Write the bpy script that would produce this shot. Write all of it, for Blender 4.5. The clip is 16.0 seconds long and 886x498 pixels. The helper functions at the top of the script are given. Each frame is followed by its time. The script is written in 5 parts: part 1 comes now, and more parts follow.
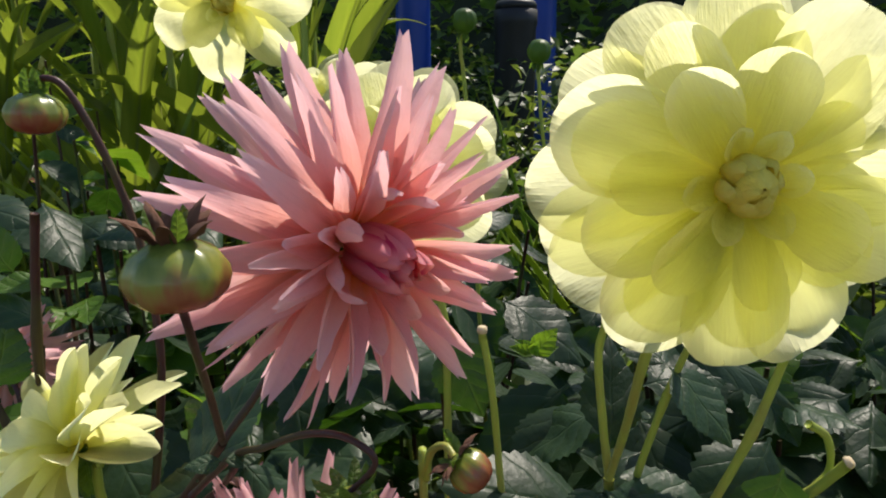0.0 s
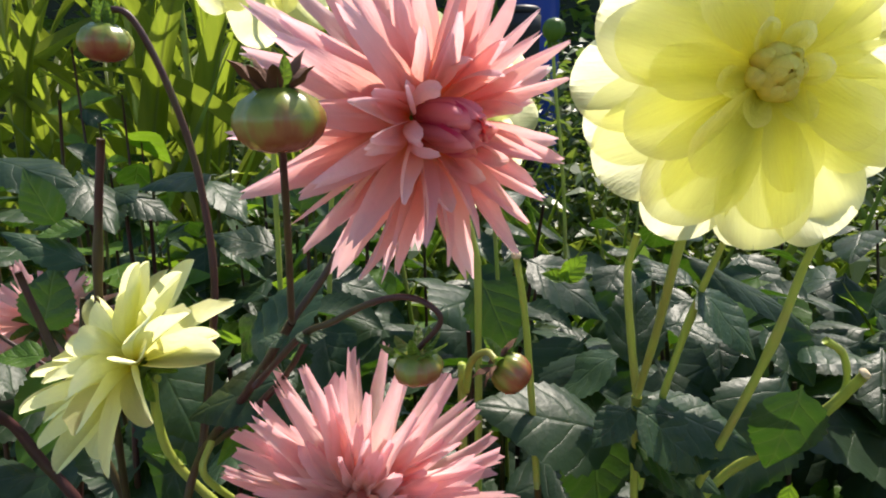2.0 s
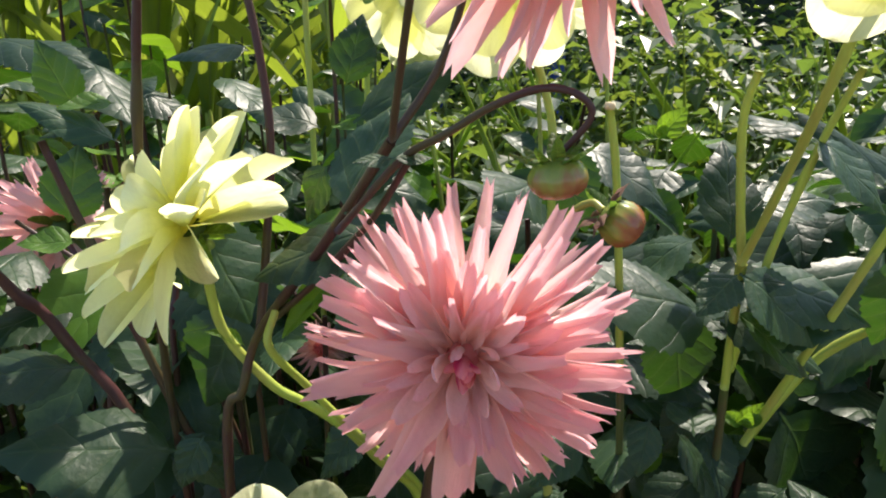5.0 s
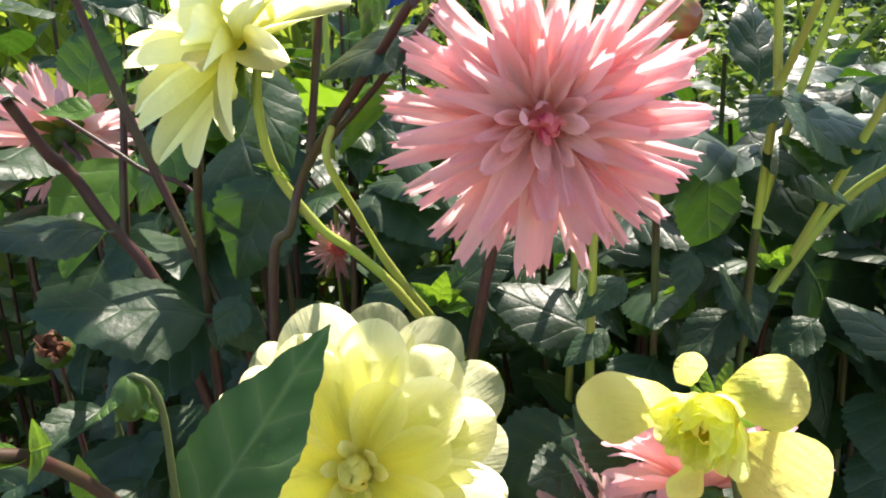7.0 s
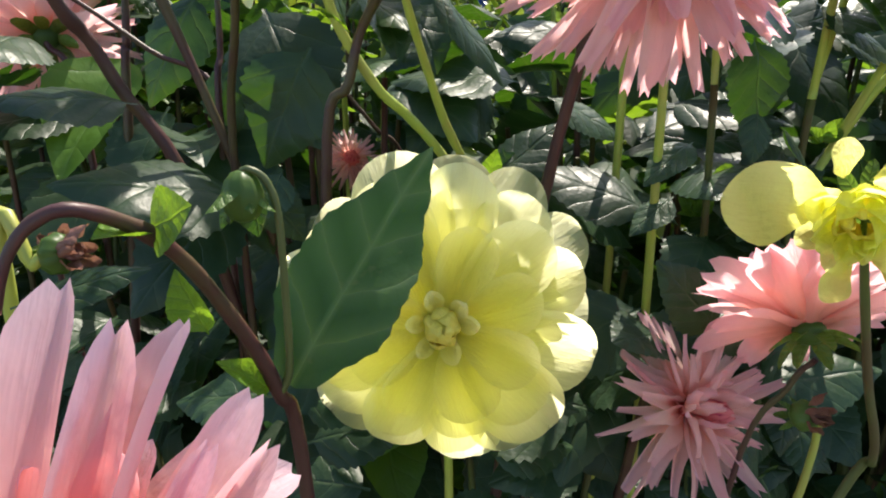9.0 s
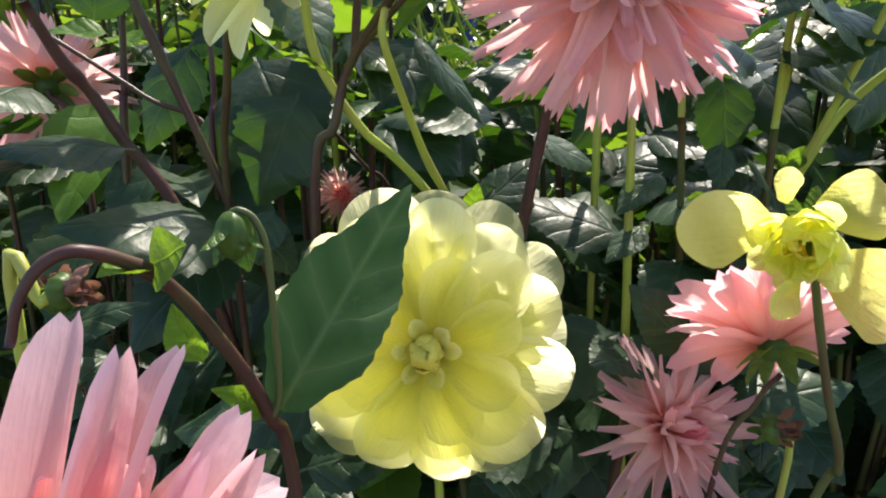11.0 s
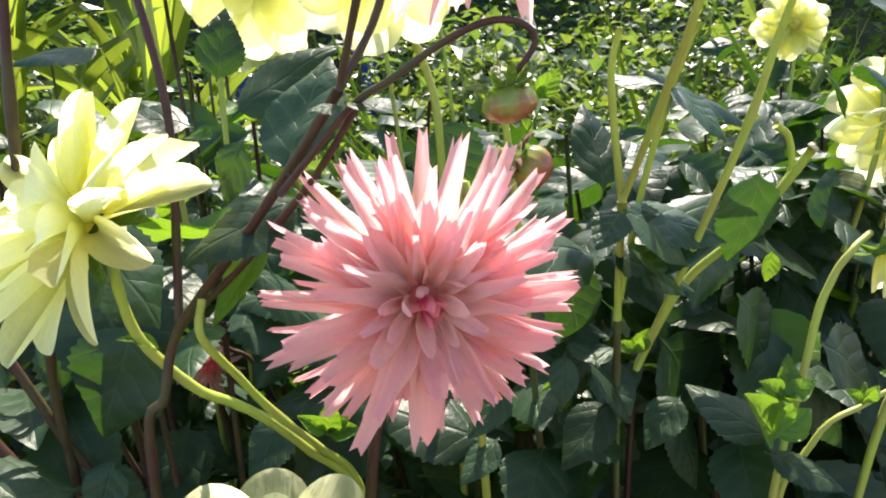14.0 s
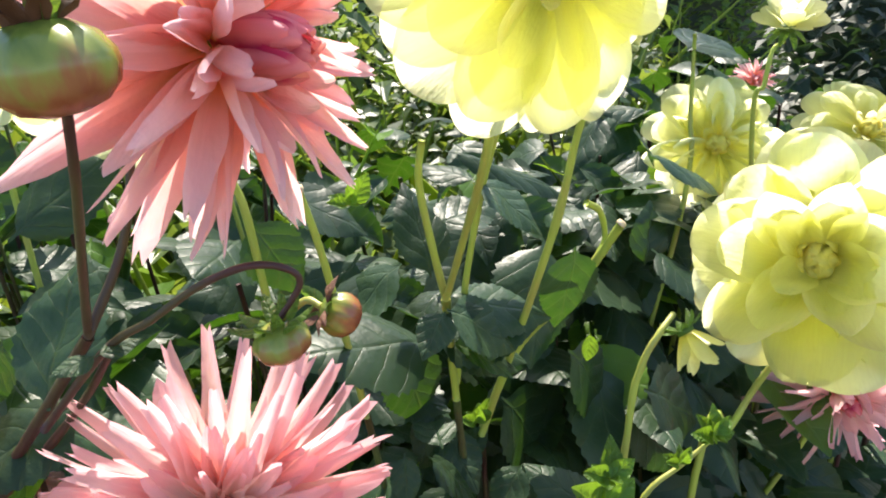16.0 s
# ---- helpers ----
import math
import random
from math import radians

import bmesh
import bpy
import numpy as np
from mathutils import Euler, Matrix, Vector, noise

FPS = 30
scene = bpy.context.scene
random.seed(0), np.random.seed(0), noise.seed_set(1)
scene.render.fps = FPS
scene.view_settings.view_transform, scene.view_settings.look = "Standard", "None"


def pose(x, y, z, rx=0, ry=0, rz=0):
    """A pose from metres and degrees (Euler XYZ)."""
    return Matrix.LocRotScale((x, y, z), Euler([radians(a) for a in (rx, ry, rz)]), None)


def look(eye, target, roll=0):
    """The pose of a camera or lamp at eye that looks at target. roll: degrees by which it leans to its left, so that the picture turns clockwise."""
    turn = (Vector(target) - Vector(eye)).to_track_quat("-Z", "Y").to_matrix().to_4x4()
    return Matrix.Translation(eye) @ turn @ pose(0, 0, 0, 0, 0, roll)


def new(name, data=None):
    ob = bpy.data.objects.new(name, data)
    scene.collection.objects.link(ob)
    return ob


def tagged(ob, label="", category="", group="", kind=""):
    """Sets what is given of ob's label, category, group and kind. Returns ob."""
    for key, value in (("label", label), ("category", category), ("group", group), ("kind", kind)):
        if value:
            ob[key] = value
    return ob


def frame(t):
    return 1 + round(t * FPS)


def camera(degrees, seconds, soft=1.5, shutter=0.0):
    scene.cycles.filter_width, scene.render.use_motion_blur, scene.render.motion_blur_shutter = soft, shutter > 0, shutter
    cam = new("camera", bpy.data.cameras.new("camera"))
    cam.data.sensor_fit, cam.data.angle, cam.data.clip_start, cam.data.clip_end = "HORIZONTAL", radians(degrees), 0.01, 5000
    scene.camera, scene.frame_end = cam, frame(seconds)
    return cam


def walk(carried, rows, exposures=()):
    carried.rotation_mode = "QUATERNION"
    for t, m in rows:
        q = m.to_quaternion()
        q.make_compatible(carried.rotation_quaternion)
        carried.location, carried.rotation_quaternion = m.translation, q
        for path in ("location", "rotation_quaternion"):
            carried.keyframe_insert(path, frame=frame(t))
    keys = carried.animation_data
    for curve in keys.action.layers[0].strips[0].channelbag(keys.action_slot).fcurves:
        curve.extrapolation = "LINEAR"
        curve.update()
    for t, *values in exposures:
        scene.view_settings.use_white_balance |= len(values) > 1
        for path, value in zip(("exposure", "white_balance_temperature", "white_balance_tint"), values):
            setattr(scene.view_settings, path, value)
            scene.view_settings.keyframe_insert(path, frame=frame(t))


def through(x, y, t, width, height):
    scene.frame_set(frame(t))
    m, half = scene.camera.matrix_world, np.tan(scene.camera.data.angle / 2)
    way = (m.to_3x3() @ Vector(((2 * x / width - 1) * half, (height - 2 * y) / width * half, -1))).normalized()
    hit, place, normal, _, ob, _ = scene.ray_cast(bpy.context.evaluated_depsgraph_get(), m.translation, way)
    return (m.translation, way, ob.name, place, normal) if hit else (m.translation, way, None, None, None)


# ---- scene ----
cam = camera(67.1, 16.0, soft=2.0)
PATH = [
    (0, (0.009, 0.014, 1.106), (-0.043, 1.96, 0.647), -0.3),
    (0.5, (-0.003, 0.011, 1.101), (-0.068, 1.954, 0.632), -0.2),
    (1, (-0.004, -0.007, 1.082), (-0.079, 1.937, 0.616), -0.4),
    (1.5, (-0.008, -0.015, 1.07), (-0.071, 1.938, 0.642), -0.3),
    (2, (-0.013, -0.022, 1.06), (-0.066, 1.934, 0.642), -0.4),
    (2.5, (-0.017, -0.026, 1.05), (-0.072, 1.929, 0.631), -0.2),
    (3, (-0.03, -0.021, 1.031), (-0.1, 1.921, 0.556), 0.1),
    (3.5, (-0.042, -0.011, 1.022), (-0.136, 1.916, 0.495), -0.1),
    (3.7, (-0.043, -0.005, 1.022), (-0.161, 1.912, 0.465), -0.4),
    (5.8, (-0.084, 0.01, 0.965), (-0.055, 1.92, 0.374), -1.4),
    (6, (-0.089, 0.003, 0.955), (-0.049, 1.91, 0.353), -1.5),
    (6.5, (-0.102, -0.012, 0.938), (-0.057, 1.891, 0.327), -1.1),
    (7, (-0.114, -0.022, 0.906), (-0.052, 1.894, 0.335), -1.2),
    (7.5, (-0.13, -0.017, 0.876), (-0.022, 1.88, 0.252), -1.4),
    (8, (-0.148, -0.02, 0.861), (-0.011, 1.871, 0.223), -1.5),
    (8.5, (-0.172, -0.016, 0.847), (0.009, 1.874, 0.22), -2.3),
    (9, (-0.186, -0.015, 0.833), (0.042, 1.874, 0.218), -0.7),
    (9.2, (-0.188, -0.013, 0.836), (0.07, 1.875, 0.229), -0.1),
    (11.3, (-0.176, -0.036, 0.839), (0.074, 1.888, 0.35), -2.5),
    (11.5, (-0.172, -0.031, 0.853), (0.181, 1.881, 0.386), -3.3),
    (12, (-0.158, -0.02, 0.886), (0.227, 1.888, 0.425), -2.4),
    (12.5, (-0.153, -0.006, 0.926), (0.159, 1.915, 0.465), -3.1),
    (13, (-0.133, 0.004, 0.952), (0.155, 1.921, 0.459), -3.9),
    (13.5, (-0.145, -0.005, 0.959), (0.277, 1.876, 0.425), -3.4),
    (14, (-0.118, -0.006, 0.973), (0.35, 1.866, 0.445), -4.4),
    (14.5, (-0.102, -0.002, 1.014), (0.394, 1.86, 0.478), -6.2),
    (15, (-0.089, 0.016, 1.023), (0.503, 1.833, 0.435), -6.0),
    (15.5, (-0.088, 0.024, 1.041), (0.642, 1.774, 0.404), -5.7),
    (16, (-0.062, 0.019, 1.061), (0.716, 1.721, 0.357), -7.0),
]
walk(cam, [(t, look(eye, target, roll)) for t, eye, target, roll in PATH], [(0, 0.74), (1.0, 0.96), (3.5, 1.56), (6.2, 1.76), (7.3, 2.14), (9, 1.74), (11.5, 1.80), (13, 2.18), (14, 2.13), (16, 2.04)])

# ---- light: bright sun high behind the flowers, clear sky ----
SUN_TURN, SUN_HEIGHT = radians(32), radians(55)
SUN_WAY = Vector((math.sin(SUN_TURN) * math.cos(SUN_HEIGHT), math.cos(SUN_TURN) * math.cos(SUN_HEIGHT), math.sin(SUN_HEIGHT)))
world = bpy.data.worlds.new("sky")
scene.world = world
world.use_nodes = True
sky = world.node_tree.nodes.new("ShaderNodeTexSky")
sky.sky_type, sky.sun_disc = "NISHITA", False
sky.sun_elevation, sky.sun_rotation = SUN_HEIGHT, SUN_TURN
world.node_tree.nodes["Background"].inputs["Strength"].default_value = 0.086
world.node_tree.links.new(sky.outputs[0], world.node_tree.nodes["Background"].inputs["Color"])
sun = new("sun", bpy.data.lights.new("sun", "SUN"))
sun.data.energy, sun.data.angle, sun.data.color = 2.95, radians(0.5), (1.0, 0.90, 0.775)
sun.matrix_world = look(SUN_WAY * 30, (0, 0, 0))


# ---- materials ----
class Nodes:
    """Short hand for building one node material."""

    def __init__(self, name):
        self.mat = bpy.data.materials.new(name)
        self.mat.use_nodes = True
        self.tree = self.mat.node_tree
        self.tree.nodes.clear()
        self.out = self.tree.nodes.new("ShaderNodeOutputMaterial")

    def add(self, kind, **inputs):
        node = self.tree.nodes.new(kind)
        for key, value in inputs.items():
            self.put(node.inputs[key.replace("_", " ")], value)
        return node

    def put(self, socket, value):
        if isinstance(value, bpy.types.NodeSocket):
            self.tree.links.new(value, socket)
        elif hasattr(socket.default_value, "__len__") and not hasattr(value, "__len__"):
            socket.default_value = [value] * len(socket.default_value)
        elif hasattr(value, "__len__") and len(value) == 3 and len(socket.default_value) == 4:
            socket.default_value = (*value, 1)
        else:
            socket.default_value = value

    def math(self, op, a, b=0.0, c=0.0):
        node = self.tree.nodes.new("ShaderNodeMath")
        node.operation = op
        for i, v in enumerate((a, b, c)):
            self.put(node.inputs[i], v)
        return node.outputs[0]

    def mix(self, fac, a, b, how="MIX"):
        node = self.tree.nodes.new("ShaderNodeMix")
        node.data_type, node.blend_type = "RGBA", how
        self.put(node.inputs[0], fac)
        self.put(node.inputs[6], a)
        self.put(node.inputs[7], b)
        return node.outputs[2]

    def ramp(self, fac, stops):
        node = self.tree.nodes.new("ShaderNodeValToRGB")
        while len(node.color_ramp.elements) < len(stops):
            node.color_ramp.elements.new(0.5)
        for e, (p, c) in zip(node.color_ramp.elements, stops):
            e.position, e.color = p, ((*c, 1) if hasattr(c, "__len__") else (c, c, c, 1))
        self.put(node.inputs[0], fac)
        return node.outputs[0]

    def coords(self):
        node = self.tree.nodes.new("ShaderNodeTexCoord")
        sep = self.tree.nodes.new("ShaderNodeSeparateXYZ")
        self.tree.links.new(node.outputs["Object"], sep.inputs[0])
        return node.outputs["Object"], sep.outputs[0], sep.outputs[1], sep.outputs[2]

    def noise(self, vector, scale, detail=3.0, stretch=None):
        if stretch:
            m = self.add("ShaderNodeMapping", Vector=vector, Scale=stretch)
            vector = m.outputs[0]
        return self.add("ShaderNodeTexNoise", Vector=vector, Scale=scale, Detail=detail).outputs["Fac"]

    def bump(self, height, strength, distance):
        return self.add("ShaderNodeBump", Height=height, Strength=strength, Distance=distance).outputs[0]

    def random(self):
        return self.add("ShaderNodeObjectInfo").outputs["Random"]

    def finish(self, shader):
        self.tree.links.new(shader, self.out.inputs["Surface"])
        return self.mat


def sheet_material(name, colour, through_colour, share, rough, normal_of, spec=0.5):
    """A thin living sheet: colour and through_colour are functions that give a socket; light goes through by the share."""
    n = Nodes(name)
    vec, x, y, z = n.coords()
    col, thru = colour(n, vec, x, y), through_colour(n, vec, x, y)
    normal = normal_of(n, vec, x, y)
    front = n.add("ShaderNodeBsdfPrincipled", Base_Color=col, Roughness=rough, Normal=normal)
    n.put(front.inputs["Specular IOR Level"], spec)
    back = n.add("ShaderNodeBsdfTranslucent", Color=thru, Normal=normal)
    return mixed(n, front, back, share)


def mixed(n, a, b, share):
    m = n.tree.nodes.new("ShaderNodeMixShader")
    m.inputs[0].default_value = share
    n.tree.links.new(a.outputs[0], m.inputs[1])
    n.tree.links.new(b.outputs[0], m.inputs[2])
    return n.finish(m.outputs[0])


def petal_material(name, stops, through_stops, share, rib=26.0, vary=0.10):
    """Petal: colour runs from its base (0) to its tip (1), with fine long ribs and faint blotches."""

    def tone(n, vec, x, stops):
        c = n.ramp(n.math("ADD", x, n.math("MULTIPLY", n.math("SUBTRACT", n.noise(vec, 5.0), 0.5), 0.25)), stops)
        c = n.mix(n.math("MULTIPLY", n.noise(vec, 9.0, 4, (0.4, 6.0, 1.0)), 0.5), c, n.mix(1.0, c, (0.80, 0.74, 0.72), "MULTIPLY"))
        h = n.add("ShaderNodeHueSaturation", Color=c, Value=n.math("MULTIPLY_ADD", n.random(), vary, 1.0 - vary / 2))
        return h.outputs[0]

    def relief(n, vec, x, y):
        ribs = n.noise(vec, rib, 2, (0.12, 1.0, 0.3))
        return n.bump(n.math("ADD", ribs, n.math("MULTIPLY", n.noise(vec, 7.0), 1.5)), 0.55, 0.0010)

    return sheet_material(name, lambda n, v, x, y: tone(n, v, x, stops), lambda n, v, x, y: tone(n, v, x, through_stops), share, 0.5, relief, 0.35)


def leaf_material(name, dark, light, through, share, rough, veins=5.0, pale=0.12):
    """Leaf blade of unit length along x: quilted between side veins, pale midrib."""

    def parts(n, x, y):
        side = n.math("ABSOLUTE", y)
        along = n.math("ADD", n.math("SUBTRACT", x, n.math("MULTIPLY", side, 0.85)), n.math("MULTIPLY", n.noise(n.tree.nodes["Texture Coordinate"].outputs["Object"], 3.0), 0.12))
        quilt = n.math("MULTIPLY", n.math("PINGPONG", along, 0.5 / veins), 2.0 * veins)
        rib = n.math("MINIMUM", n.math("MULTIPLY", side, 45.0), 1.0)
        return n.math("MULTIPLY", n.math("POWER", quilt, 0.28), n.math("POWER", rib, 0.6))

    def colour(n, vec, x, y):
        h = parts(n, x, y)
        c = n.mix(n.noise(vec, 4.0, 5), dark, light)
        c = n.mix(n.math("MULTIPLY", n.math("SUBTRACT", 1.0, h), pale), c, (0.14, 0.21, 0.09))
        spot = n.ramp(n.noise(vec, 14.0, 2), [(0.70, 0.0), (0.76, 1.0)])
        c = n.mix(n.math("MULTIPLY", spot, 0.25), c, (0.20, 0.17, 0.07))
        return n.add("ShaderNodeHueSaturation", Color=c, Value=n.math("MULTIPLY_ADD", n.random(), 0.6, 0.7)).outputs[0]

    def thru(n, vec, x, y):
        h = parts(n, x, y)
        c = n.mix(n.math("MULTIPLY", n.noise(vec, 5.0, 4), 0.5), through, (through[0] * 0.5, through[1] * 0.7, through[2]))
        return n.mix(n.math("MULTIPLY", n.math("SUBTRACT", 1.0, h), 0.3), c, (0.42, 0.55, 0.10))

    def relief(n, vec, x, y):
        h = parts(n, x, y)
        return n.bump(n.math("ADD", n.math("MULTIPLY", h, 0.7), n.math("MULTIPLY", n.noise(vec, 16.0, 5), 0.6)), 0.60, 0.0020)

    return sheet_material(name, colour, thru, share, rough, relief, 0.28)


def solid_material(name, a, b, rough, scale=30.0, stretch=None, bump=0.0008, spec=0.4, far=None):
    n = Nodes(name)
    vec = n.add("ShaderNodeTexCoord").outputs["Object"]
    f = n.noise(vec, scale, 6, stretch)
    g = n.noise(vec, scale * 0.17, 3)
    c = n.mix(f, a, b)
    if far:
        c = n.mix(n.ramp(g, [(0.45, 0.0), (0.62, 1.0)]), c, far)
    s = n.add("ShaderNodeBsdfPrincipled", Base_Color=c, Roughness=rough, Normal=n.bump(f, 0.6, bump))
    n.put(s.inputs["Specular IOR Level"], spec)
    return n.finish(s.outputs[0])


def island_material(name, dark, light, through, share, rough):
    """Foliage too far off to tell leaf from leaf: every leaf its own tone."""
    n = Nodes(name)
    rnd = n.add("ShaderNodeNewGeometry").outputs["Random Per Island"]
    vec = n.add("ShaderNodeTexCoord").outputs["Object"]
    c = n.mix(rnd, dark, light)
    c = n.mix(n.math("MULTIPLY", n.noise(vec, 40.0), 0.5), c, dark)
    front = n.add("ShaderNodeBsdfPrincipled", Base_Color=c, Roughness=rough)
    back = n.add("ShaderNodeBsdfTranslucent", Color=n.mix(rnd, through, (through[0] * 0.6, through[1] * 0.8, through[2])))
    return mixed(n, front, back, share)


def corn_material():
    """Corn blade: ribbed lengthwise, pale midrib, older blades yellowing."""

    def ribs(n, vec, y):
        fine = n.noise(vec, 55.0, 3, (0.04, 1.0, 1.0))
        rib = n.math("MINIMUM", n.math("MULTIPLY", n.math("ABSOLUTE", y), 160.0), 1.0)
        return fine, rib

    def colour(n, vec, x, y):
        fine, rib = ribs(n, vec, y)
        c = n.mix(fine, (0.028, 0.060, 0.010), (0.10, 0.15, 0.025))
        c = n.mix(n.ramp(n.noise(vec, 2.2, 3), [(0.50, 0.0), (0.68, 0.6)]), c, (0.20, 0.17, 0.04))
        c = n.mix(rib, (0.20, 0.26, 0.08), c)
        return n.add("ShaderNodeHueSaturation", Color=c, Value=n.math("MULTIPLY_ADD", n.random(), 0.8, 0.55)).outputs[0]

    def thru(n, vec, x, y):
        fine, rib = ribs(n, vec, y)
        c = n.mix(fine, (0.28, 0.42, 0.03), (0.52, 0.62, 0.06))
        c = n.mix(rib, (0.16, 0.20, 0.03), c)
        return n.add("ShaderNodeHueSaturation", Color=c, Value=n.math("MULTIPLY_ADD", n.random(), 0.6, 0.80)).outputs[0]

    def relief(n, vec, x, y):
        fine, rib = ribs(n, vec, y)
        return n.bump(n.math("ADD", fine, rib), 0.6, 0.002)

    return sheet_material("corn_blade", colour, thru, 0.44, 0.45, relief, 0.3)


PINK = petal_material("pink_petal", [(0.0, (0.84, 0.42, 0.22)), (0.22, (0.86, 0.43, 0.39)), (0.6, (0.88, 0.50, 0.56)), (1.0, (0.91, 0.66, 0.76))],
                      [(0.0, (0.96, 0.48, 0.17)), (0.3, (0.96, 0.47, 0.38)), (1.0, (0.97, 0.64, 0.70))], 0.60)
PINK_PALE = petal_material("pale_pink_petal", [(0.0, (0.94, 0.52, 0.41)), (0.3, (0.955, 0.655, 0.595)), (0.65, (0.94, 0.63, 0.635)), (1.0, (0.86, 0.52, 0.59))],
                           [(0.0, (0.98, 0.60, 0.50)), (0.35, (0.98, 0.70, 0.66)), (0.7, (0.95, 0.60, 0.62)), (1.0, (0.92, 0.50, 0.56))], 0.68)


def heart_material():
    """Heart petals: rose with dark magenta rims."""
    n = Nodes("rose_heart")
    vec, x, y, z = n.coords()
    rim = n.ramp(n.math("ADD", n.math("ABSOLUTE", y), n.math("MULTIPLY", n.noise(vec, 8.0), 0.06)), [(0.11, 0.0), (0.19, 1.0)])
    streak = n.noise(vec, 30.0, 3, (0.12, 1.0, 0.3))
    c = n.mix(x, (0.80, 0.26, 0.20), (0.90, 0.36, 0.42))
    c = n.mix(n.math("MULTIPLY", streak, 0.5), c, (0.66, 0.14, 0.22))
    c = n.mix(rim, c, (0.50, 0.04, 0.14))
    front = n.add("ShaderNodeBsdfPrincipled", Base_Color=c, Roughness=0.55, Normal=n.bump(streak, 0.4, 0.0008))
    n.put(front.inputs["Specular IOR Level"], 0.3)
    back = n.add("ShaderNodeBsdfTranslucent", Color=n.mix(rim, (0.95, 0.38, 0.36), (0.80, 0.10, 0.20)))
    return mixed(n, front, back, 0.5)


MAGENTA = heart_material()
YELLOW = petal_material("yellow_petal", [(0.0, (0.84, 0.80, 0.22)), (0.35, (0.88, 0.89, 0.41)), (1.0, (0.885, 0.915, 0.50))],
                        [(0.0, (0.95, 0.93, 0.38)), (0.45, (0.963, 0.975, 0.59)), (1.0, (0.968, 0.982, 0.63))], 0.92, rib=26.0, vary=0.05)
LEMON = petal_material("lemon_petal", [(0.0, (0.81, 0.77, 0.19)), (0.35, (0.875, 0.88, 0.37)), (1.0, (0.885, 0.91, 0.47))],
                       [(0.0, (0.94, 0.92, 0.30)), (0.45, (0.957, 0.969, 0.51)), (1.0, (0.963, 0.98, 0.58))], 0.88, rib=20.0, vary=0.06)
SULPHUR = petal_material("sulphur_petal", [(0.0, (0.74, 0.70, 0.10)), (0.35, (0.83, 0.86, 0.22)), (1.0, (0.85, 0.88, 0.28))],
                         [(0.0, (0.90, 0.88, 0.15)), (0.45, (0.93, 0.96, 0.30)), (1.0, (0.94, 0.97, 0.36))], 0.85, rib=16.0, vary=0.10)
OLIVE = petal_material("olive_yellow_petal", [(0.0, (0.50, 0.38, 0.05)), (0.45, (0.82, 0.70, 0.10)), (0.85, (0.88, 0.78, 0.16)), (1.0, (0.50, 0.32, 0.07))],
                       [(0.0, (0.72, 0.56, 0.04)), (0.8, (0.94, 0.90, 0.24)), (1.0, (0.75, 0.52, 0.10))], 0.35)
BUTTER = petal_material("butter_yellow_petal", [(0.0, (0.66, 0.48, 0.04)), (0.5, (0.90, 0.80, 0.12)), (0.85, (0.92, 0.84, 0.20)), (1.0, (0.60, 0.38, 0.08))],
                        [(0.0, (0.86, 0.70, 0.06)), (1.0, (0.95, 0.92, 0.30))], 0.40)
FADED = petal_material("faded_petal", [(0.0, (0.22, 0.14, 0.06)), (0.5, (0.27, 0.13, 0.10)), (1.0, (0.18, 0.09, 0.06))], [(0.0, (0.30, 0.18, 0.08)), (1.0, (0.30, 0.14, 0.10))], 0.30)
LEAF = leaf_material("dahlia_leaf", (0.011, 0.027, 0.0135), (0.029, 0.056, 0.0275), (0.14, 0.36, 0.012), 0.13, 0.42)
THIN = leaf_material("thin_leaf", (0.009, 0.026, 0.012), (0.022, 0.050, 0.023), (0.18, 0.46, 0.012), 0.26, 0.38, pale=0.6)
LIME = leaf_material("young_leaf", (0.06, 0.13, 0.02), (0.10, 0.20, 0.03), (0.32, 0.53, 0.02), 0.36, 0.42)
CORN = corn_material()
BRACT = leaf_material("green_bract", (0.05, 0.10, 0.02), (0.09, 0.15, 0.03), (0.30, 0.50, 0.04), 0.30, 0.4)
PURPLE = solid_material("purple_stem", (0.036, 0.012, 0.013), (0.075, 0.026, 0.024), 0.48, 120.0, (1, 1, 0.15), far=(0.06, 0.045, 0.018))
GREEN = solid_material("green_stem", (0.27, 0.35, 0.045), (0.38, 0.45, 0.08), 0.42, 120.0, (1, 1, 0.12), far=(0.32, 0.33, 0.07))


def bud_material():
    """Green at the shoulder by the stem, flushed red towards the other end, streaked lengthwise."""
    n = Nodes("ripe_bud")
    vec, x, y, z = n.coords()
    streak = n.noise(vec, 120.0, 5, (1, 1, 0.25))
    t = n.math("MULTIPLY_ADD", z, 42.0, n.math("MULTIPLY_ADD", streak, 1.3, -0.20))
    c = n.ramp(t, [(0.0, (0.10, 0.15, 0.025)), (0.30, (0.22, 0.25, 0.045)), (0.62, (0.26, 0.10, 0.04)), (1.0, (0.20, 0.035, 0.025))])
    s = n.add("ShaderNodeBsdfPrincipled", Base_Color=c, Roughness=0.27, Normal=n.bump(streak, 0.3, 0.0006))
    return n.finish(s.outputs[0])


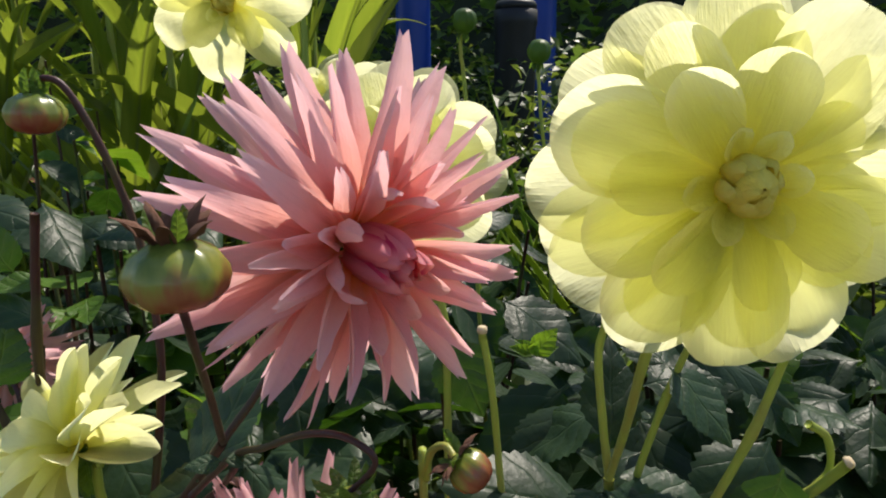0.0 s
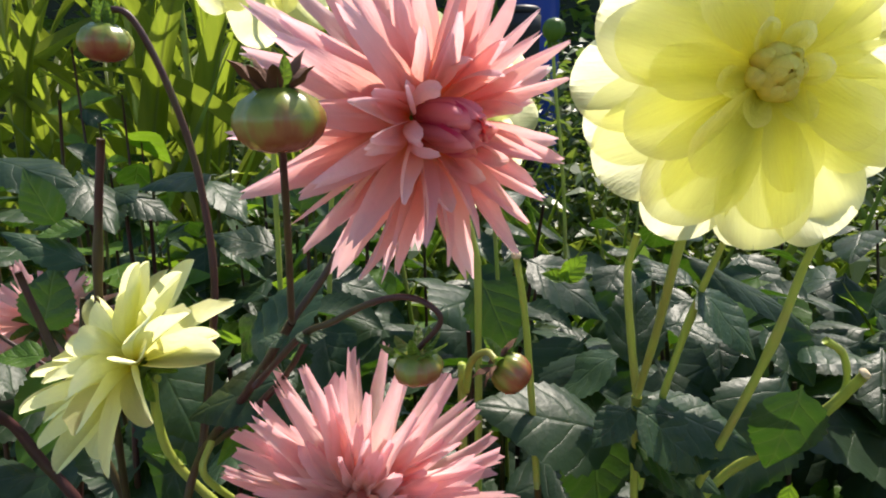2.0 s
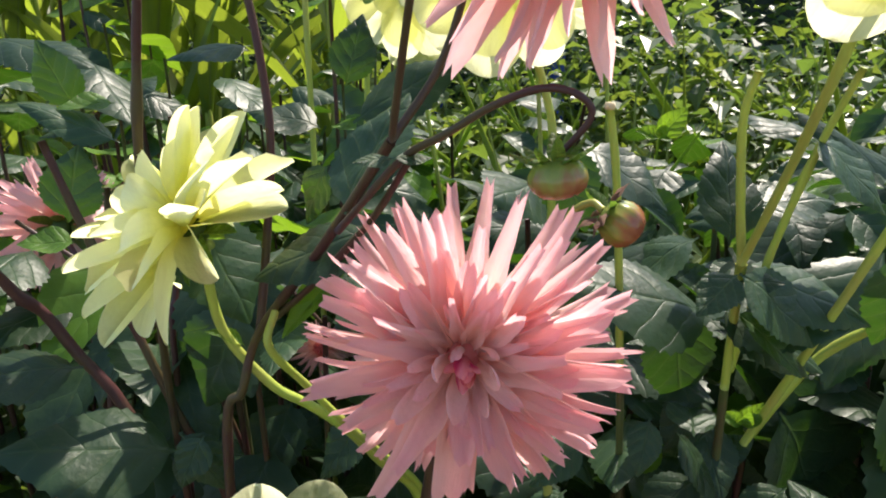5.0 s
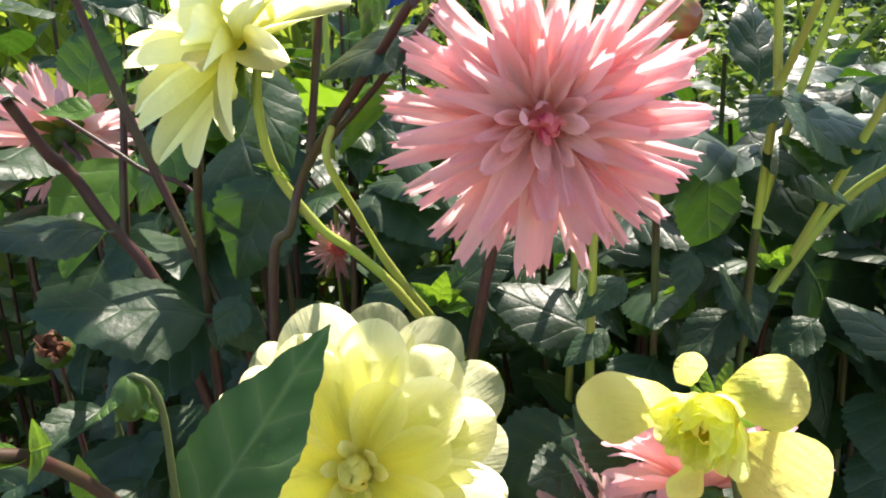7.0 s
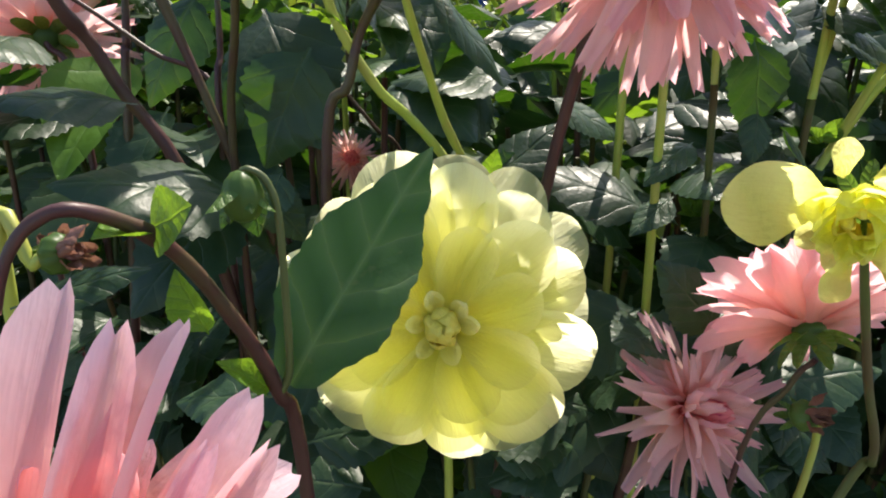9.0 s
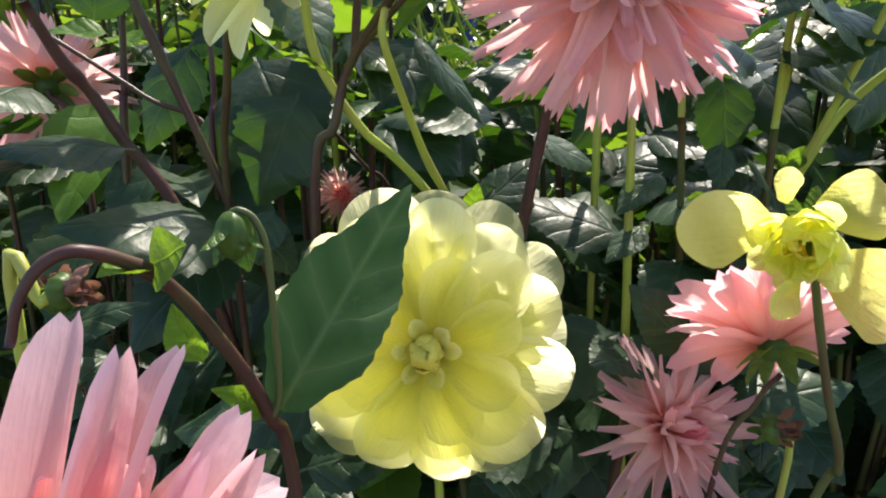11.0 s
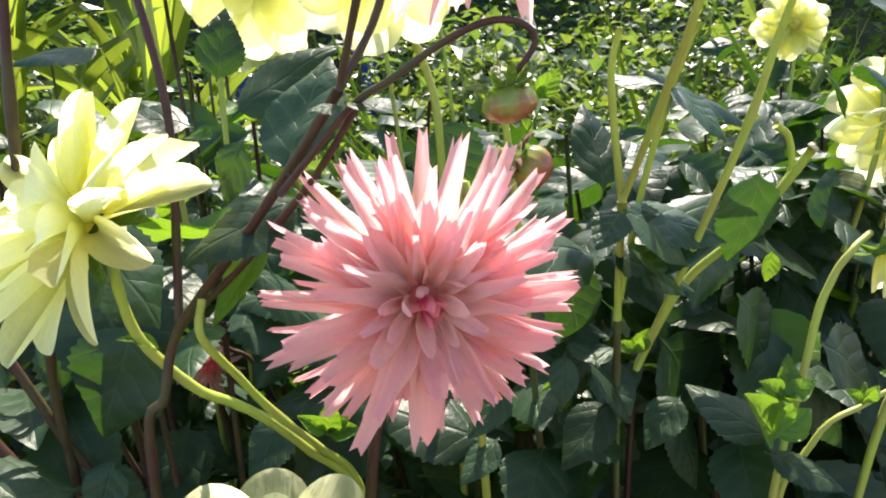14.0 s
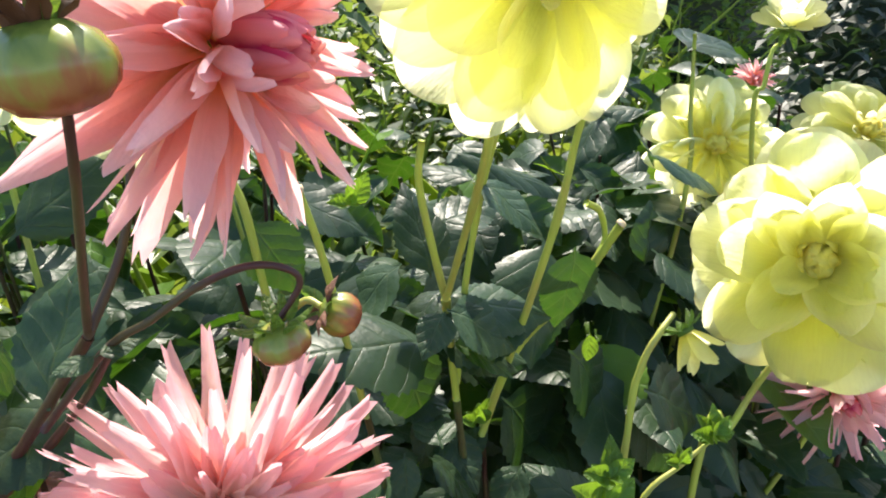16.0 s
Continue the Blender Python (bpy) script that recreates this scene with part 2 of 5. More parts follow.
BUD = bud_material()
# darker copy of the green stem, shade among the leaves put into its colour
STALK_SHADED = solid_material("shade_dark_stalk", (0.05, 0.07, 0.02), (0.09, 0.11, 0.03), 0.5, 120.0, (1, 1, 0.12), far=(0.07, 0.05, 0.02))
BROWN = solid_material("withered", (0.10, 0.045, 0.02), (0.22, 0.10, 0.06), 0.7, 200.0)
CUT = solid_material("cut_pith", (0.55, 0.42, 0.26), (0.70, 0.58, 0.40), 0.8, 300.0)
# soil lightened on purpose: unseen ground that bounces sunlight onto the flower faces
SOIL = solid_material("soil", (0.15, 0.12, 0.080), (0.26, 0.215, 0.15), 0.95, 16.0, None, 0.012, 0.2, (0.11, 0.13, 0.055))
BLUE = solid_material("blue_plastic", (0.010, 0.045, 0.30), (0.016, 0.065, 0.38), 0.38, 8.0, None, 0.001)
BLACK = solid_material("black_plastic", (0.012, 0.012, 0.014), (0.03, 0.03, 0.033), 0.5, 12.0)
CLOUD = island_material("mixed_foliage", (0.07, 0.12, 0.04), (0.20, 0.27, 0.10), (0.48, 0.66, 0.08), 0.5, 0.4)
# near-black green: the shade at the right and inside the hedge, as colour
CLOUD_SHADE = island_material("shade_dark_foliage", (0.010, 0.022, 0.012), (0.03, 0.055, 0.025), (0.06, 0.12, 0.02), 0.2, 0.5)
WEEDS = island_material("sunlit_weeds", (0.035, 0.065, 0.025), (0.12, 0.17, 0.060), (0.32, 0.41, 0.045), 0.34, 0.40)
GRASS = island_material("grass_blades", (0.06, 0.10, 0.02), (0.16, 0.21, 0.05), (0.42, 0.54, 0.06), 0.4, 0.45)


# ---- building blocks ----
def mesh_of(name, verts, faces, material, smooth=True):
    me = bpy.data.meshes.new(name)
    me.from_pydata([tuple(v) for v in verts], [], faces)
    me.materials.append(material)
    if smooth:
        me.shade_smooth()
    return me


def sheet(name, half_width, bend, cup, material, nu=9, nv=4, notch=0.0, ripple=0.0, twist=0.0, teeth=0.0, lift=0.0, blunt=False):
    """A petal or leaf of unit length along x. half_width(u); bend: radians by which the line curls down from base to tip;
    cup: how far the edges rise; notch: depth of the split at the tip; teeth: saw edge; lift: up-sweep at the base."""
    verts, faces = [], []
    px, pz, ang = 0.0, 0.0, lift
    old = 0.0
    for i in range(nu + 1):
        u = math.sin(0.5 * math.pi * i / nu) if blunt else i / nu
        if i:
            ang -= bend(u) * (u - old)
            px += math.cos(ang) * (u - old)
            pz += math.sin(ang) * (u - old)
        old = u
        w = half_width(u)
        if teeth and 0 < i < nu:
            w *= 1 + (teeth if i % 2 else -teeth)
        for j in range(nv + 1):
            v = 2 * j / nv - 1
            roll = twist * u
            y, up = w * v, cup(u) * w * v * v + ripple * math.sin(9 * u + 2.5 * v) * w
            y, up = y * math.cos(roll) - up * math.sin(roll), y * math.sin(roll) + up * math.cos(roll)
            back = notch * (1 - abs(v)) * max(0.0, (u - 0.72) / 0.28) ** 1.5
            verts.append((px - back * math.cos(ang) - up * math.sin(ang), y, pz + up * math.cos(ang) - back * math.sin(ang)))
    for i in range(nu):
        for j in range(nv):
            a = i * (nv + 1) + j
            faces.append((a, a + nv + 1, a + nv + 2, a + 1))
    return mesh_of(name, verts, faces, material)


def smooth_line(points, steps=6):
    """Points on a smooth curve through the given ones."""
    p = [Vector(q) for q in points]
    p = [2 * p[0] - p[1]] + p + [2 * p[-1] - p[-2]]
    out = []
    for i in range(1, len(p) - 2):
        for k in range(steps):
            t = k / steps
            out.append(0.5 * (2 * p[i] + (p[i + 1] - p[i - 1]) * t + (2 * p[i - 1] - 5 * p[i] + 4 * p[i + 1] - p[i + 2]) * t * t
                              + (3 * p[i] - p[i - 1] - 3 * p[i + 1] + p[i + 2]) * t ** 3))
    return out + [p[-2]]


def tube(name, points, r0, r1, material, sides=8, knots=(), steps=6, wobble=0.04):
    """A stem through the points, r0 thick at its first and r1 at its last, swelling at the knots (share of the way)."""
    line = smooth_line(points, steps)
    verts, faces = [], []
    n = len(line)
    for i, q in enumerate(line):
        u = i / (n - 1)
        way = (line[min(i + 1, n - 1)] - line[max(i - 1, 0)]).normalized()
        a = way.cross(Vector((0.3, 1, 0.2))).normalized()
        b = way.cross(a)
        r = r0 + (r1 - r0) * u
        r *= 1 + sum(0.25 * math.exp(-((u - k) * n * 0.7) ** 2) for k in knots) + wobble * math.sin(i * 1.7)
        for s in range(sides):
            c = 2 * math.pi * s / sides
            verts.append(q + r * (math.cos(c) * a + math.sin(c) * b))
    for i in range(n - 1):
        for s in range(sides):
            t = (s + 1) % sides
            faces.append((i * sides + s, i * sides + t, (i + 1) * sides + t, (i + 1) * sides + s))
    faces.append(tuple(range(sides)))
    faces.append(tuple((n - 1) * sides + s for s in reversed(range(sides))))
    return mesh_of(name, verts, faces, material)


def lathe(name, profile, material, sides=16, lobes=0, depth=0.0):
    """A body turned round z from (radius, height) pairs; lobes: shallow ribs."""
    verts, faces = [], []
    for r, z in profile:
        for s in range(sides):
            c = 2 * math.pi * s / sides
            k = r * (1 + depth * math.cos(lobes * c))
            verts.append((k * math.cos(c), k * math.sin(c), z))
    m = len(profile)
    for i in range(m - 1):
        for s in range(sides):
            t = (s + 1) % sides
            faces.append((i * sides + s, i * sides + t, (i + 1) * sides + t, (i + 1) * sides + s))
    faces.append(tuple(reversed(range(sides))))
    faces.append(tuple((m - 1) * sides + s for s in range(sides)))
    return mesh_of(name, verts, faces, material)


def thing(name, base, label, category, group=""):
    ob = new(name)
    ob.empty_display_size = 0.02
    ob.location = base
    return tagged(ob, label, category, group)


def stand(ob):
    """Where a thing or part stands in the world."""
    return stand(ob.parent) @ ob.matrix_basis if ob.parent else ob.matrix_basis.copy()


def part(name, mesh, owner, m=None, label=""):
    """A mesh as a part of a thing, or of one of its parts, at the world pose m."""
    ob = new(name, mesh)
    ob.parent = owner
    ob.matrix_basis = stand(owner).inverted() @ (m or Matrix())
    if label:
        tagged(ob, label)
    return ob


def frame_of(centre, axis, spin=0.0):
    """A pose whose z is the axis."""
    z = Vector(axis).normalized()
    return Matrix.Translation(centre) @ z.to_track_quat("Z", "Y").to_matrix().to_4x4() @ Matrix.Rotation(spin, 4, "Z")


def blade_pose(base, tip, up, length_scale=1.0, width=1.0):
    """A pose that lays a unit sheet from base to tip, its upper face towards up. width: metres for one unit across."""
    base, tip = Vector(base), Vector(tip)
    x = tip - base
    L = x.length * length_scale
    x.normalize()
    y = Vector(up).cross(x).normalized()
    z = x.cross(y)
    m = Matrix((x, y, z)).transposed().to_4x4()
    return Matrix.Translation(base) @ m @ Matrix.Diagonal((L, width if width != 1.0 else L, L, 1))


rnd = random.Random(7)


# ---- petals ----
def hump(*pairs):
    """A smooth course through (u, value) pairs."""

    def f(u):
        for (a, p), (b, q) in zip(pairs, pairs[1:]):
            if u <= b:
                k = (u - a) / (b - a)
                k = k * k * (3 - 2 * k)
                return p + (q - p) * k
        return pairs[-1][1]

    return f


def round_end(w, full=0.55, base=0.25):
    """Half-width of a broad, round-ended petal."""

    def f(u):
        if u < full:
            return w * (base + (1 - base) * math.sin(0.5 * math.pi * u / full))
        k = (u - full) / (1 - full)
        return w * math.sqrt(max(0.0, 1 - k ** 2.0)) + 0.002

    return f


SPEAR = hump((0, 0.065), (0.40, 0.118), (0.80, 0.072), (1.0, 0.024))
SPEAR_B = hump((0, 0.07), (0.45, 0.135), (0.80, 0.084), (1.0, 0.028))
NEEDLE = hump((0, 0.06), (0.40, 0.100), (0.80, 0.058), (1.0, 0.016))


BLUNT = hump((0, 0.09), (0.34, 0.135), (0.60, 0.088), (0.82, 0.066), (1.0, 0.050))
BLUNT_B = hump((0, 0.09), (0.36, 0.145), (0.64, 0.092), (0.85, 0.068), (1.0, 0.044))


def pink_set(material, blunt):
    """Channelled, twisted and split petals, no two quite alike."""
    a, b, c = (BLUNT, BLUNT_B, BLUNT) if blunt else (SPEAR, SPEAR_B, NEEDLE)
    return [
        sheet("petal", a, lambda u: 0.45 * u, lambda u: 0.9 - 1.5 * u, material, 10, 6, notch=0.05),
        sheet("petal", b, lambda u: -0.15, lambda u: 0.7 - 0.2 * u, material, 10, 6, notch=0.08, twist=0.6),
        sheet("petal", a, lambda u: 0.8 * u, lambda u: 0.5 + 0.3 * u, material, 10, 6, notch=0.03, twist=-0.5, lift=0.2),
        sheet("petal", c, lambda u: -0.45 * u, lambda u: 1.1, material, 10, 6, notch=0.03, twist=0.3),
        sheet("petal", b, lambda u: 0.9 - 1.8 * u, lambda u: 0.8, material, 10, 6, notch=0.06, twist=-0.25),
        sheet("petal", a, lambda u: -0.7 + 1.6 * u, lambda u: 1.0 - 0.5 * u, material, 10, 6, notch=0.04, twist=0.15),
        sheet("petal", c, lambda u: 0.3, lambda u: -0.5 * u, material, 10, 6, notch=0.10, twist=-0.7),
    ]


PINK_PETALS = pink_set(PINK, False)
PALE_PETALS = pink_set(PINK_PALE, True)
PALE_BROAD = [
    sheet("petal", hump((0, 0.10), (0.5, 0.19), (0.85, 0.18), (1.0, 0.09)), lambda u: 0.9 * u, lambda u: 0.5, PINK_PALE, 10, 6, notch=0.09, ripple=0.10),
    sheet("petal", hump((0, 0.09), (0.55, 0.17), (0.85, 0.155), (1.0, 0.07)), lambda u: 0.6 * u, lambda u: 0.7, PINK_PALE, 10, 6, notch=0.10, twist=0.45, ripple=0.08),
    sheet("petal", hump((0, 0.09), (0.5, 0.16), (0.85, 0.15), (1.0, 0.08)), lambda u: 1.2 * u - 0.3, lambda u: 0.4, PINK_PALE, 10, 6, notch=0.12, twist=-0.5, ripple=0.10),
    sheet("petal", hump((0, 0.09), (0.5, 0.16), (0.85, 0.13), (1.0, 0.06)), lambda u: -1.1 * u, lambda u: 0.9, PINK_PALE, 10, 6, notch=0.08, twist=0.25),
    sheet("petal", hump((0, 0.09), (0.5, 0.15), (0.85, 0.13), (1.0, 0.05)), lambda u: 1.6 * u * u, lambda u: 0.8 - 0.6 * u, PINK_PALE, 10, 6, notch=0.06, twist=-0.2),
]
FRONT_PETALS = [
    sheet("petal", hump((0, 0.12), (0.5, 0.195), (0.82, 0.175), (0.95, 0.125), (1.0, 0.055)), lambda u: 0.4 * u, lambda u: 0.7 - 0.4 * u, PINK, 14, 6, notch=0.03),
    sheet("petal", hump((0, 0.12), (0.55, 0.18), (0.82, 0.165), (0.95, 0.115), (1.0, 0.05)), lambda u: -0.3 * u, lambda u: 0.8, PINK, 14, 6, notch=0.05, twist=0.25),
    sheet("petal", hump((0, 0.11), (0.5, 0.19), (0.85, 0.16), (0.95, 0.12), (1.0, 0.06)), lambda u: 0.7 * u - 0.2, lambda u: 0.6, PINK, 14, 6, notch=0.04, twist=-0.25),
]
PINK_CURL = [sheet("petal", hump((0, 0.09), (0.5, 0.17), (0.85, 0.14), (1.0, 0.05)), lambda u: -1.5 * u, lambda u: 1.0, PINK, 9, 4),
             sheet("petal", hump((0, 0.09), (0.5, 0.15), (0.85, 0.12), (1.0, 0.05)), lambda u: -2.1 * u, lambda u: 0.7, PINK, 9, 4, twist=0.5)]
PALE_CURL = [sheet("petal", hump((0, 0.09), (0.5, 0.16), (0.85, 0.12), (1.0, 0.05)), lambda u: -1.3 * u, lambda u: 0.8, PINK_PALE, 9, 4),
             sheet("petal", hump((0, 0.09), (0.5, 0.14), (0.85, 0.10), (1.0, 0.04)), lambda u: -1.9 * u, lambda u: 0.6, PINK_PALE, 9, 4, twist=0.6)]
MAGENTA_CURL = [sheet("centre_petal", hump((0, 0.13), (0.5, 0.24), (0.85, 0.16), (1.0, 0.04)), lambda u: -1.1, lambda u: 0.9, MAGENTA, 8, 4),
                sheet("centre_petal", hump((0, 0.12), (0.5, 0.20), (0.85, 0.14), (1.0, 0.03)), lambda u: -1.4, lambda u: 1.1, MAGENTA, 8, 4, twist=0.3)]
CONE = [sheet("centre_petal", hump((0, 0.14), (0.55, 0.215), (0.85, 0.15), (1.0, 0.03)), lambda u: 0.5 - 2.0 * u, lambda u: 1.1, MAGENTA, 10, 6),
        sheet("centre_petal", hump((0, 0.13), (0.5, 0.195), (0.85, 0.14), (1.0, 0.03)), lambda u: 0.4 - 1.7 * u, lambda u: 1.3, MAGENTA, 10, 6, twist=0.3)]
YELLOW_PETALS = [
    sheet("petal", round_end(0.37, 0.66, 0.16), lambda u: 0.25 * u, lambda u: 0.22 - 0.15 * u, YELLOW, 12, 6, blunt=True),
    sheet("petal", round_end(0.34, 0.69, 0.18), lambda u: 0.1, lambda u: 0.30 - 0.1 * u, YELLOW, 12, 6, ripple=0.05, blunt=True),
    sheet("petal", round_end(0.39, 0.67, 0.15), lambda u: -0.2 * u, lambda u: 0.28, YELLOW, 12, 6, notch=0.04, blunt=True),
]


def long_set(material):
    """Long, channelled petals of a ragged flower."""
    return [
        sheet("petal", round_end(0.20, 0.55, 0.35), lambda u: 0.5 * u, lambda u: 0.9 - 0.5 * u, material, 12, 6, twist=0.3, blunt=True),
        sheet("petal", hump((0, 0.07), (0.5, 0.21), (0.8, 0.17), (1.0, 0.03)), lambda u: 0.15, lambda u: 0.8, material, 12, 6, twist=-0.35),
        sheet("petal", round_end(0.17, 0.6, 0.35), lambda u: -0.3, lambda u: 1.0, material, 12, 6, blunt=True),
    ]


def loose_set(material):
    """Broad, wavy petals of a wide open flower."""
    return [
        sheet("petal", round_end(0.36, 0.55, 0.22), lambda u: 0.7 * u, lambda u: 0.45, material, 12, 6, ripple=0.14, twist=0.25, blunt=True),
        sheet("petal", round_end(0.31, 0.58, 0.25), lambda u: -0.5 * u, lambda u: 0.7, material, 12, 6, ripple=0.10, twist=-0.2, blunt=True),
        sheet("petal", round_end(0.38, 0.55, 0.20), lambda u: 0.2, lambda u: 0.25, material, 12, 6, ripple=0.16, notch=0.05, blunt=True),
    ]


YELLOW_LONG, LEMON_LONG = long_set(YELLOW), long_set(LEMON)
YELLOW_LOOSE, LEMON_LOOSE, SULPHUR_LOOSE = loose_set(YELLOW), loose_set(LEMON), loose_set(SULPHUR)
YELLOW_CURL = [sheet("petal", round_end(0.42, 0.5, 0.4), lambda u: -0.9 * u, lambda u: 0.35, YELLOW, 9, 6, blunt=True),
               sheet("petal", round_end(0.38, 0.5, 0.4), lambda u: -1.3 * u, lambda u: 0.4, YELLOW, 9, 6, blunt=True)]
KNOB = [sheet("centre_petal", round_end(0.40, 0.5, 0.5), lambda u: 0.9 - 4.2 * u, lambda u: 0.5, BUTTER, 10, 6, blunt=True),
        sheet("centre_petal", round_end(0.34, 0.5, 0.5), lambda u: 0.8 - 3.8 * u, lambda u: 0.9, OLIVE, 10, 6, twist=0.2, blunt=True)]
WITHERED = [sheet("petal", hump((0, 0.10), (0.5, 0.20), (0.85, 0.16), (1.0, 0.05)), lambda u: -0.8 * u, lambda u: 0.9, FADED, 8, 4, ripple=0.3, twist=0.5),
            sheet("petal", hump((0, 0.10), (0.5, 0.16), (0.85, 0.13), (1.0, 0.04)), lambda u: -1.5 * u, lambda u: 0.8, FADED, 8, 4, ripple=0.35, twist=-0.6)]
BRACT_BLADE = sheet("bract", hump((0, 0.14), (0.4, 0.22), (0.8, 0.15), (1.0, 0.01)), lambda u: 0.3, lambda u: 0.5, BRACT, 7, 4)


DRY_BLADE = sheet("bract", hump((0, 0.14), (0.4, 0.20), (0.8, 0.13), (1.0, 0.01)), lambda u: -1.6 * u, lambda u: 0.7, BROWN, 7, 4, ripple=0.2)


def ovate(w, foot=0.08, lean=0.72):
    """Half-width of an egg-shaped leaf on a short stalk, drawn out to a point."""

    def f(u):
        if u < foot:
            return 0.016
        k = (u - foot) / (1 - foot)
        return 0.010 + w * math.sin(math.pi * k ** lean) ** 0.85 * (1 - 0.25 * k ** 3) * (1 if k < 0.999 else 0.0)

    return f


LEAF_SHAPE, LEAF_WIDE = ovate(0.30), ovate(0.36, 0.07, 0.68)
LEAVES = [
    sheet("leaf", LEAF_SHAPE, lambda u: 0.7 * u, lambda u: -0.22, LEAF, 26, 6, teeth=0.045, ripple=0.05),
    sheet("leaf", LEAF_WIDE, lambda u: 0.5, lambda u: 0.12 - 0.35 * u, LEAF, 26, 6, teeth=0.045, ripple=0.07),
    sheet("leaf", LEAF_SHAPE, lambda u: 1.3 * u, lambda u: 0.45, LEAF, 26, 6, teeth=0.045, twist=0.35),
    sheet("leaf", LEAF_WIDE, lambda u: 0.2, lambda u: -0.3, LEAF, 26, 6, teeth=0.045, twist=-0.3, ripple=0.05),
    sheet("leaf", hump((0, 0.02), (0.05, 0.11), (0.28, 0.235), (0.50, 0.225), (0.78, 0.115), (0.92, 0.045), (1.0, 0.004)), lambda u: 0.35, lambda u: 0.25 - 0.3 * u, THIN, 30, 8, teeth=0.022, ripple=0.05),
]
LIME_LEAVES = [
    sheet("leaf", LEAF_SHAPE, lambda u: 0.5 * u, lambda u: 0.5, LIME, 20, 6, teeth=0.022, ripple=0.06),
    sheet("leaf", LEAF_WIDE, lambda u: 0.2, lambda u: 0.2, LIME, 20, 6, teeth=0.022, ripple=0.08),
]


def ring(owner, f, meshes, count, length, rise, foot, height, wide=1.0, spread=4.0, name="petal", skip=0.0, start=0.0, uneven=0.08, roll=14.0):
    """One whorl of petals round the flower's axis. rise: degrees above the whorl's plane; foot: radius of its seat."""
    for k in range(count):
        if rnd.random() < skip:
            continue
        turn = 2 * math.pi * (k + start + (0.25 if uneven > 0.05 else 0.14) * rnd.uniform(-1, 1)) / count
        up = radians(rise + rnd.uniform(-spread, spread))
        s = length * rnd.uniform(1.0 - uneven, 1.0 + 0.75 * uneven)
        m = f @ Matrix.Rotation(turn, 4, "Z") @ Matrix.Translation((foot, 0, height + rnd.uniform(-0.001, 0.001))) @ Matrix.Rotation(-up, 4, "Y")
        m = m @ Matrix.Rotation(radians(rnd.uniform(-roll, roll)), 4, "X") @ Matrix.Diagonal((s, s * wide * rnd.uniform(0.93, 1.07), s, 1))
        part(name, rnd.choice(meshes), owner, m)


def calyx(owner, f, size, count=8, material_mesh=None):
    cup = lathe("calyx", [(0.25 * size, -0.9 * size), (0.55 * size, -0.8 * size), (0.85 * size, -0.4 * size), (0.8 * size, 0.0)], BRACT, 12)
    body = part("calyx", cup, owner, f)
    for k in range(count):
        m = f @ Matrix.Rotation(2 * math.pi * k / count, 4, "Z") @ Matrix.Translation((0.5 * size, 0, -0.5 * size)) @ Matrix.Rotation(radians(rnd.uniform(10, 40)), 4, "Y")
        part("bract", BRACT_BLADE, body, m @ Matrix.Scale(2.0 * size, 4))
    return body


def stem_part(owner, points, r0=0.0026, r1=0.005, material=GREEN, knots=(), sides=8):
    slim = 0.88 if material is GREEN else 0.92
    return part("stem", tube("stem", points, slim * r0, slim * r1, material, sides, knots), owner)


